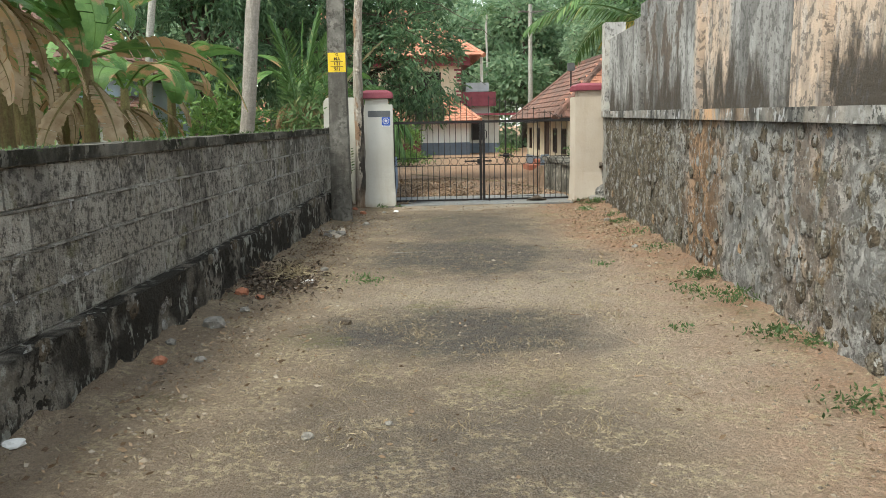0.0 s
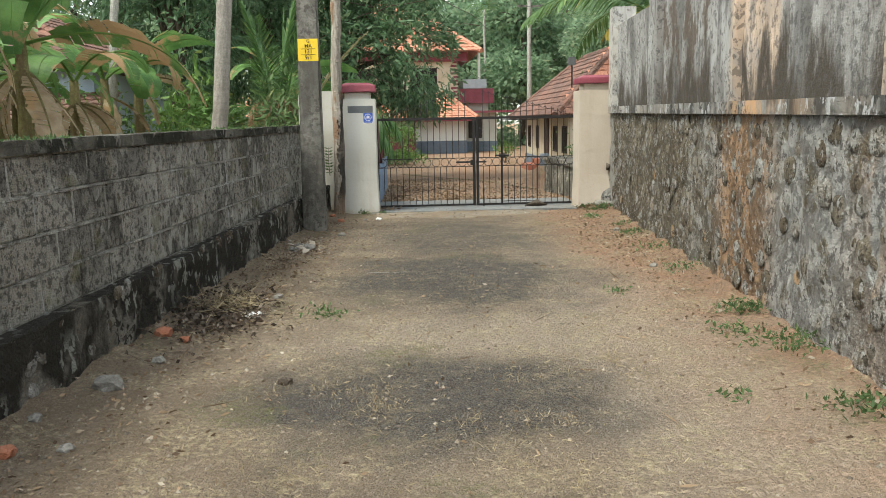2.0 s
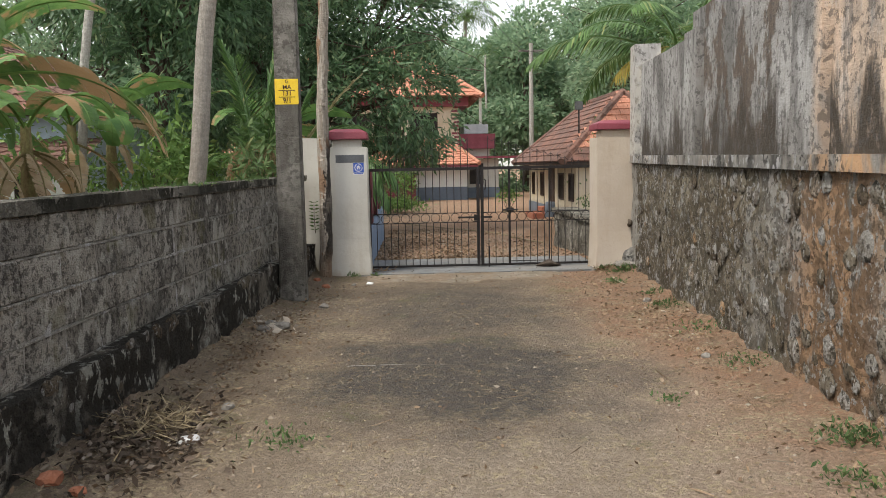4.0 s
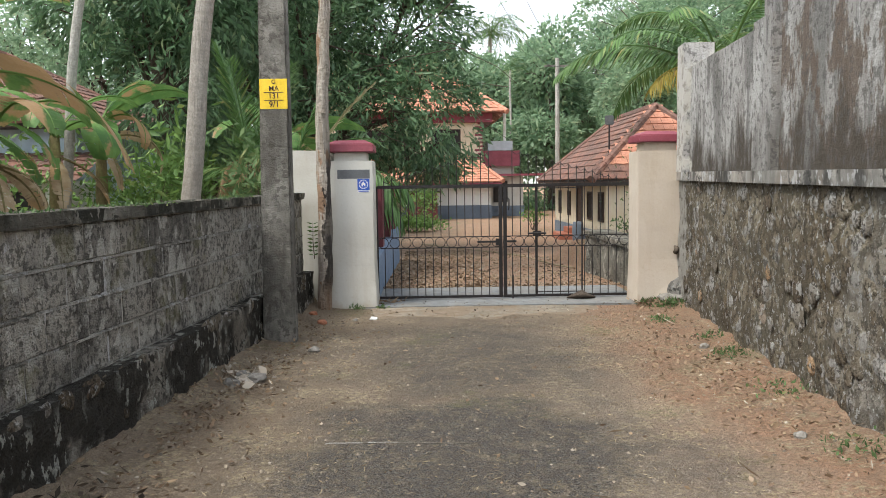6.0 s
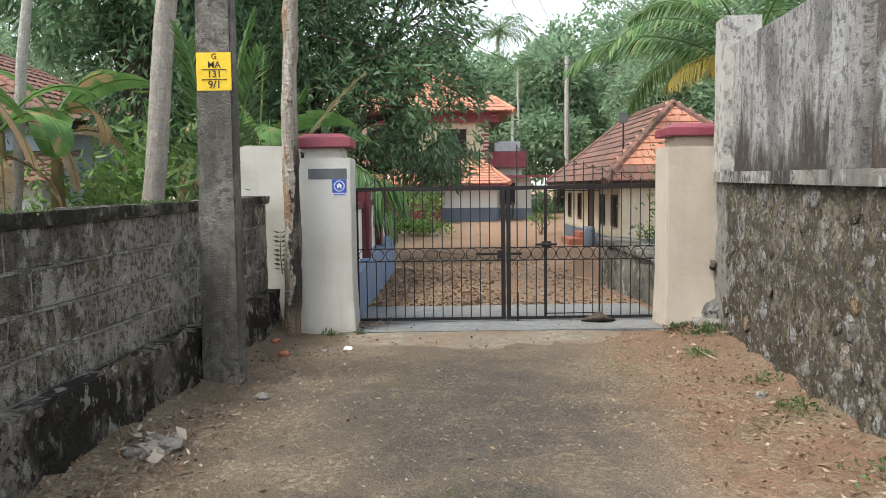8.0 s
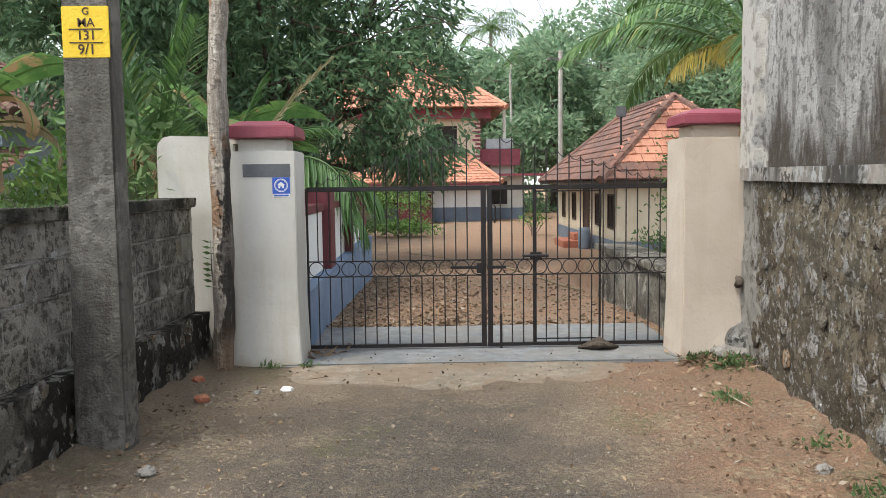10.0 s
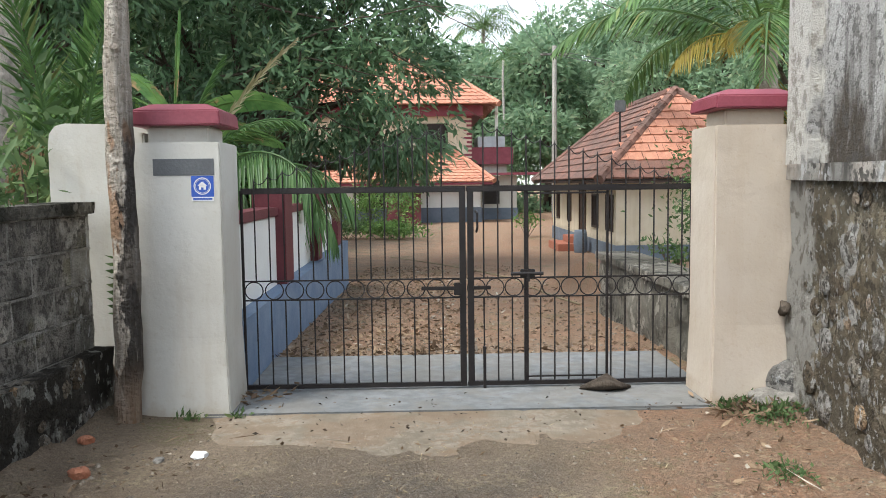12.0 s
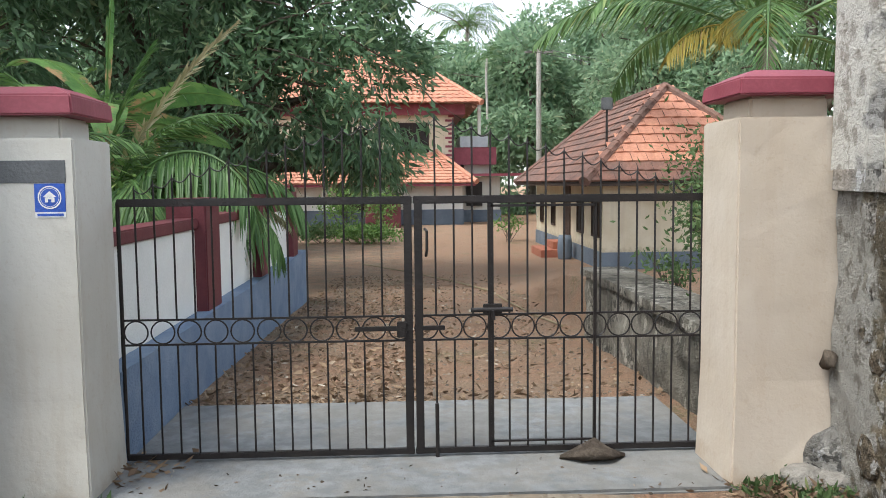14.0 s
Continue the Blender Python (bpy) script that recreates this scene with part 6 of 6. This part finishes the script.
def weed(x, y, r, n, material, seed, blade=0.06, w=0.02, label="small green weed growing in the bare earth"):
    g = np.random.default_rng(seed)
    t = thing("weed", label, "weed", "weeds along the lane")
    P = np.stack([x + g.normal(size=n) * r * 0.45, y + g.normal(size=n) * r * 0.45, np.zeros(n)], 1)
    P[:, 2] = [land(a, b) + 0.005 for a, b, _ in P]
    P[:, 2] += 0.25 * r * g.random(n)
    d = g.normal(size=(n, 3)) * 0.8 + np.array([0, 0, 0.7])
    leaf_mesh("foliage", P, d, blade * (0.5 + g.random(n)), w * (0.5 + g.random(n)), 0.2, material, t)


for k, (x, y, r, n) in enumerate(((2.56, 6.88, 0.26, 240), (2.40, 5.86, 0.20, 160), (2.52, 5.6, 0.12, 80), (2.63, 7.76, 0.2, 120), (1.89, 6.12, 0.1, 40), (2.0, 8.6, 0.1, 40), (2.91, 13.27, 0.14, 130), (2.96, 11.63, 0.16, 110), (3.2, 14.1, 0.2, 150), (2.66, 7.69, 0.16, 120), (2.35, 7.27, 0.15, 80), (-0.2, 8.05, 0.2, 110), (2.75, 9.3, 0.2, 80), (2.85, 10.4, 0.2, 80), (2.2, 4.6, 0.2, 120), (3.05, 12.3, 0.15, 70))):
    weed(x, y, r, n, M_HERB, 200 + k, 0.035, 0.014)
weed(1.485, 6.8, 0.09, 60, M_STRAW, 200, 0.07, 0.004)
tuft = np.random.default_rng(61)
for k in range(26):
    x, y = tuft.uniform(-0.7, 1.6), tuft.uniform(4.4, 6.6)
    weed(x, y, 0.10 + 0.10 * tuft.random(), 70, M_STRAW, 300 + k, 0.035, 0.003, "flat tuft of dry straw-coloured grass")
y = tuft.uniform(4.2, 13.8, 900)
x = left_x(y) + 0.22 + np.abs(tuft.normal(size=900)) * 0.42
strew("leaf_litter", "scattered dead leaves along the foot of the block wall", "leaf litter", x, y, 0.035, 0.014, M_LITTER, 0.012, 0.35)
y = tuft.uniform(4.2, 13.8, 700)
x = left_x(y) + 0.2 + np.abs(tuft.normal(size=700)) * 0.5
chips("gravel", "small dark stones along the foot of the block wall", "gravel", x, y, 0.013, M_CHIP)


def pebble(name, label, category, x, y, size, material, seed, flat=0.6):
    g = np.random.default_rng(seed)
    bm = bmesh.new()
    bmesh.ops.create_icosphere(bm, subdivisions=2, radius=size)
    for v in bm.verts:
        v.co *= 1 + 0.45 * noise.noise(v.co * (1.3 / size) + Vector((seed, 0, 0)))
        v.co.z *= flat
    ob = part(name, bm, material)
    ob.location = (x, y, land(x, y) + size * flat * 0.45)
    ob.rotation_euler = (0, 0, g.random() * 6)
    return tagged(ob, label, category)


M_CHALK = grimy_wall("worn_line_paint", (0.5, 0.47, 0.42), (0.55, 0.53, 0.48), (0.17, 0.15, 0.12), (0.4, 0.3, 0.2), streak=False, amount=0.95)
M_PEB = plain("grey_stone", (0.20, 0.185, 0.16), (0.30, 0.28, 0.25), 20, 0.9, 0.004)
M_BRICKBIT = plain("broken_brick", (0.40, 0.15, 0.08), (0.46, 0.20, 0.12), 20, 0.9, 0.004)
for k, (x, y, r) in enumerate(((-1.19, 6.56, 0.075), (-0.68, 11.08, 0.075), (-0.82, 10.95, 0.055), (-0.78, 11.15, 0.06), (-1.35, 6.07, 0.035), (-1.1, 5.79, 0.035), (-0.65, 8.72, 0.04), (0.03, 4.68, 0.02), (-0.33, 4.53, 0.03), (-1.12, 12.57, 0.06), (-0.4, 12.12, 0.05), (-1.07, 7.01, 0.04), (3.3, 14.42, 0.12), (3.42, 14.35, 0.10), (-0.19, 13.68, 0.03), (2.6, 9.6, 0.035), (2.9, 12.0, 0.04))):
    pebble("stone", "rough grey stone lying on the earth", "stone", x, y, r, M_PEB, 300 + k)
for k, (x, y, r) in enumerate(((-0.5, 13.45, 0.05), (-0.66, 13.91, 0.045), (-1.2, 7.55, 0.06), (-1.04, 7.46, 0.04), (-1.32, 5.72, 0.045))):
    pebble("brick_bit", "broken red brick piece lying on the earth", "brick", x, y, r, M_BRICKBIT, 330 + k)
pebble("clod", "dark clod of earth on the lane", "clod", -0.3, 6.6, 0.04, M_BARK, 350)
pebble("paper_scrap", "crumpled white paper cup on the earth", "litter", 0.0, 13.74, 0.045, M_PAPER, 351, 0.5)
pebble("paper_scrap", "white and orange wrapper at the foot of the wall", "litter", -1.55, 4.44, 0.045, M_PAPER, 353, 0.4)
pebble("paper_scrap", "pale torn wrapper in the leaf heap", "litter", -0.74, 8.17, 0.06, M_PAPER, 352, 0.3)
bm = roughen(tube([(2.26, 14.90, 0.02), (2.34, 14.86, 0.05), (2.42, 14.88, 0.09), (2.50, 14.87, 0.05), (2.60, 14.90, 0.02)], [0.02, 0.06, 0.07, 0.06, 0.015], 12), 0.05, 13, 2)
for v in bm.verts:
    v.co.z = 0.013 + max(0.0, v.co.z) * 0.55
tagged(part("leaf_sheath", bm, M_BARK, label="dark dried palm sheath lying under the gate", smooth=True), category="litter")
lv = [(0.0 + 0.78 * k / 40, 9.645 + dy + 0.006 * noise.noise(Vector((k * 0.3, 0, 0))), land(0.78 * k / 40, 9.65) + 0.004) for k in range(41) for dy in (0.0, 0.018)]
tagged(pydata("chalk_line", lv, [(2 * k, 2 * k + 2, 2 * k + 3, 2 * k + 1) for k in range(40)], M_CHALK, label="faded white line on the worn asphalt"), category="marking")

# ---- small details by the gate ----
hose = thing("water_hose", "pale garden hose lying across the yard", "hose")
hp = [(0.4, 29.5), (1.6, 27.4), (2.3, 25.2), (2.75, 23.5), (2.85, 21.8), (3.0, 20.4), (3.12, 19.4)]
part("pipe", tube([(a, b, land(a, b) + 0.015) for a, b in hp], [0.013] * 7, 6), M_STRAW, hose)
sprout = thing("creeper_sprig", "small fern-like sprig growing on the cream wall", "plant")
bm = tube([(-0.74, 14.74, 0.55), (-0.75, 14.72, 0.75), (-0.745, 14.71, 0.98)], [0.006, 0.005, 0.002], 5)
part("stem", bm, M_BARK, sprout)
sp = np.array([(-0.745, 14.715, 0.60 + 0.045 * (k // 2)) for k in range(18)])
sdn = np.array([((-1) ** k, -0.2, 0.25) for k in range(18)], float)
leaf_mesh("foliage", sp, sdn, np.full(18, 0.075), np.full(18, 0.03), 0.15, M_HERB, sprout)
for k, (x, y, r, n) in enumerate(((3.22, 14.42, 0.16, 120), (3.05, 14.36, 0.10, 60), (-0.25, 14.40, 0.08, 30), (0.05, 14.42, 0.06, 24), (3.3, 14.2, 0.16, 110))):
    weed(x, y, r, n, M_HERB, 260 + k, 0.06, 0.018)
x, y = rng.normal(3.2, 0.14, 260), rng.normal(14.35, 0.13, 260)
strew("leaf_heap", "dead leaves and twigs gathered at the pillar foot", "leaf litter", x, y, 0.07, 0.022, M_LITTER, 0.05, 0.4)
x, y = rng.uniform(-0.1, 0.35, 60), rng.normal(14.85, 0.16, 60)
strew("leaf_litter", "dead leaves caught at the gate hinge", "leaf litter", x, y, 0.08, 0.03, M_LITTER, 0.03, 0.3)
x, y = rng.uniform(-0.1, 3.0, 160), rng.normal(14.35, 0.28, 160)
t = tagged(thing("leaf_litter", "bits of dead leaf on the cement apron", "leaf litter"), kind="stuff")
P = np.stack([x, y, np.full(160, 0.016)], 1)
P[y < 14.45, 2] = 0.012
d = rng.normal(size=P.shape)
d[:, 2] = np.abs(d[:, 2]) * 0.15
leaf_mesh("scrap", P, d, 0.028 * (0.4 + rng.random(160)), 0.012 * (0.5 + rng.random(160)), 0.15, M_MOULD, t)
x, y = rng.normal(-0.76, 0.10, 46), rng.normal(11.05, 0.12, 46)
strew("leaf_heap", "pale crumpled dry leaves near the plinth", "leaf litter", x, y, 0.085, 0.045, M_PALELEAF, 0.035, 0.4)
x, y = rng.normal(-0.85, 0.2, 500), rng.normal(10.6, 1.0, 500)
strew("leaf_litter", "broken dead leaves along the plinth", "leaf litter", x, y, 0.04, 0.018, M_LITTER, 0.02, 0.3)
x, y = rng.normal(2.75, 0.28, 900), rng.normal(10.8, 1.8, 900)
ok = x < np.array([right_x(b) - 0.05 for b in y])
ok &= y < 14.2
strew("leaf_litter", "broken dead leaves along the tall wall", "leaf litter", x[ok], y[ok], 0.04, 0.018, M_LITTER, 0.02, 0.3)
# moss and tiny plants along the top of the block wall
t = tagged(thing("wall_moss", "moss and small plants along the wall coping", "moss"), kind="stuff")
my = rng.uniform(1.5, 14.4, 2600)
mx = np.array([left_x(b) for b in my]) - 0.085 - 0.2 * rng.random(2600)
ok = np.array([noise.noise(Vector((1.0, b * 1.1, 0))) > 0.0 for b in my])
P = np.stack([mx, my, 1.237 + 0.0052 * my], 1)[ok]
d = rng.normal(size=P.shape) * 0.7 + np.array([0, 0, 0.8])
leaf_mesh("moss", P, d, 0.035 * (0.4 + rng.random(len(P))), 0.012 * (0.5 + rng.random(len(P))), 0.2, M_HERB, t)
# ---- the wall's pieces: blocks and stones ----
def block_mesh(length, seed):
    g = random.Random(seed)
    bm = slab(0, 0.055, 0.004, length - 0.006, 0.004, 0.197)
    for v in bm.verts:
        v.co += Vector((g.uniform(-0.004, 0.004), g.uniform(-0.003, 0.003), g.uniform(-0.003, 0.003)))
    es = [e for e in bm.edges if all(v.co.x > 0.03 for v in e.verts)]
    bmesh.ops.bevel(bm, geom=es, offset=0.008, segments=1, affect="EDGES")
    me = bpy.data.meshes.new("block")
    bm.to_mesh(me)
    bm.free()
    me.materials.append(M_BLOCK)
    return me


blocks = [block_mesh(0.40, k) for k in range(6)]
g = random.Random(3)
for row in range(4):
    y = 0.6 + (0.2 if row % 2 else 0.0)
    while y < LW1 - 0.39:
        ob = new("block", g.choice(blocks))
        ob.parent = wall_left
        ob.matrix_basis = frame_l @ pose(-0.165 + g.uniform(-0.004, 0.004), y, 0.402 + row * 0.206)
        y += 0.405


def stone_mesh(seed):
    g = random.Random(seed)
    bm = bmesh.new()
    bmesh.ops.create_icosphere(bm, subdivisions=2, radius=1.0)
    for v in bm.verts:
        v.co *= 1 + 0.30 * noise.noise(v.co * 1.4 + Vector((seed * 3.1, 0, 0))) + 0.12 * noise.noise(v.co * 3.5 + Vector((seed, 5, 0)))
        v.co.x *= 0.35
    me = bpy.data.meshes.new("stone")
    bm.to_mesh(me)
    bm.free()
    for p in me.polygons:
        p.use_smooth = True
    me.materials.append(M_STONE)
    return me


stones = [stone_mesh(k) for k in range(9)]
g = random.Random(8)
placed = []
while len(placed) < 290:
    y, z = g.uniform(3.5, 14.3), g.uniform(0.05, 1.32)
    r = g.uniform(0.04, 0.105)
    if all((y - a) ** 2 + (z - b) ** 2 > (0.85 * (r + c)) ** 2 for a, b, c in placed):
        placed.append((y, z, r))
        ob = new("stone", g.choice(stones))
        ob.parent = wall_right
        ob.matrix_basis = frame_r @ pose(0.004, y, z, g.uniform(-40, 40), 0, 0) @ Matrix.Diagonal((r * 0.5, r * 1.05, r * 0.95, 1))

# lighter stones in the plinth of the block wall
for k in range(110):
    y = g.uniform(2.5, 14.3)
    ob = new("stone", g.choice(stones))
    ob.parent = wall_left
    r = g.uniform(0.03, 0.075)
    ob.matrix_basis = frame_l @ pose(-0.012, y, g.choice((g.uniform(0.0, 0.36), 0.375)), g.uniform(-40, 40), 0, 0) @ Matrix.Diagonal((r * 0.7, r * 1.15, r * 0.8, 1))
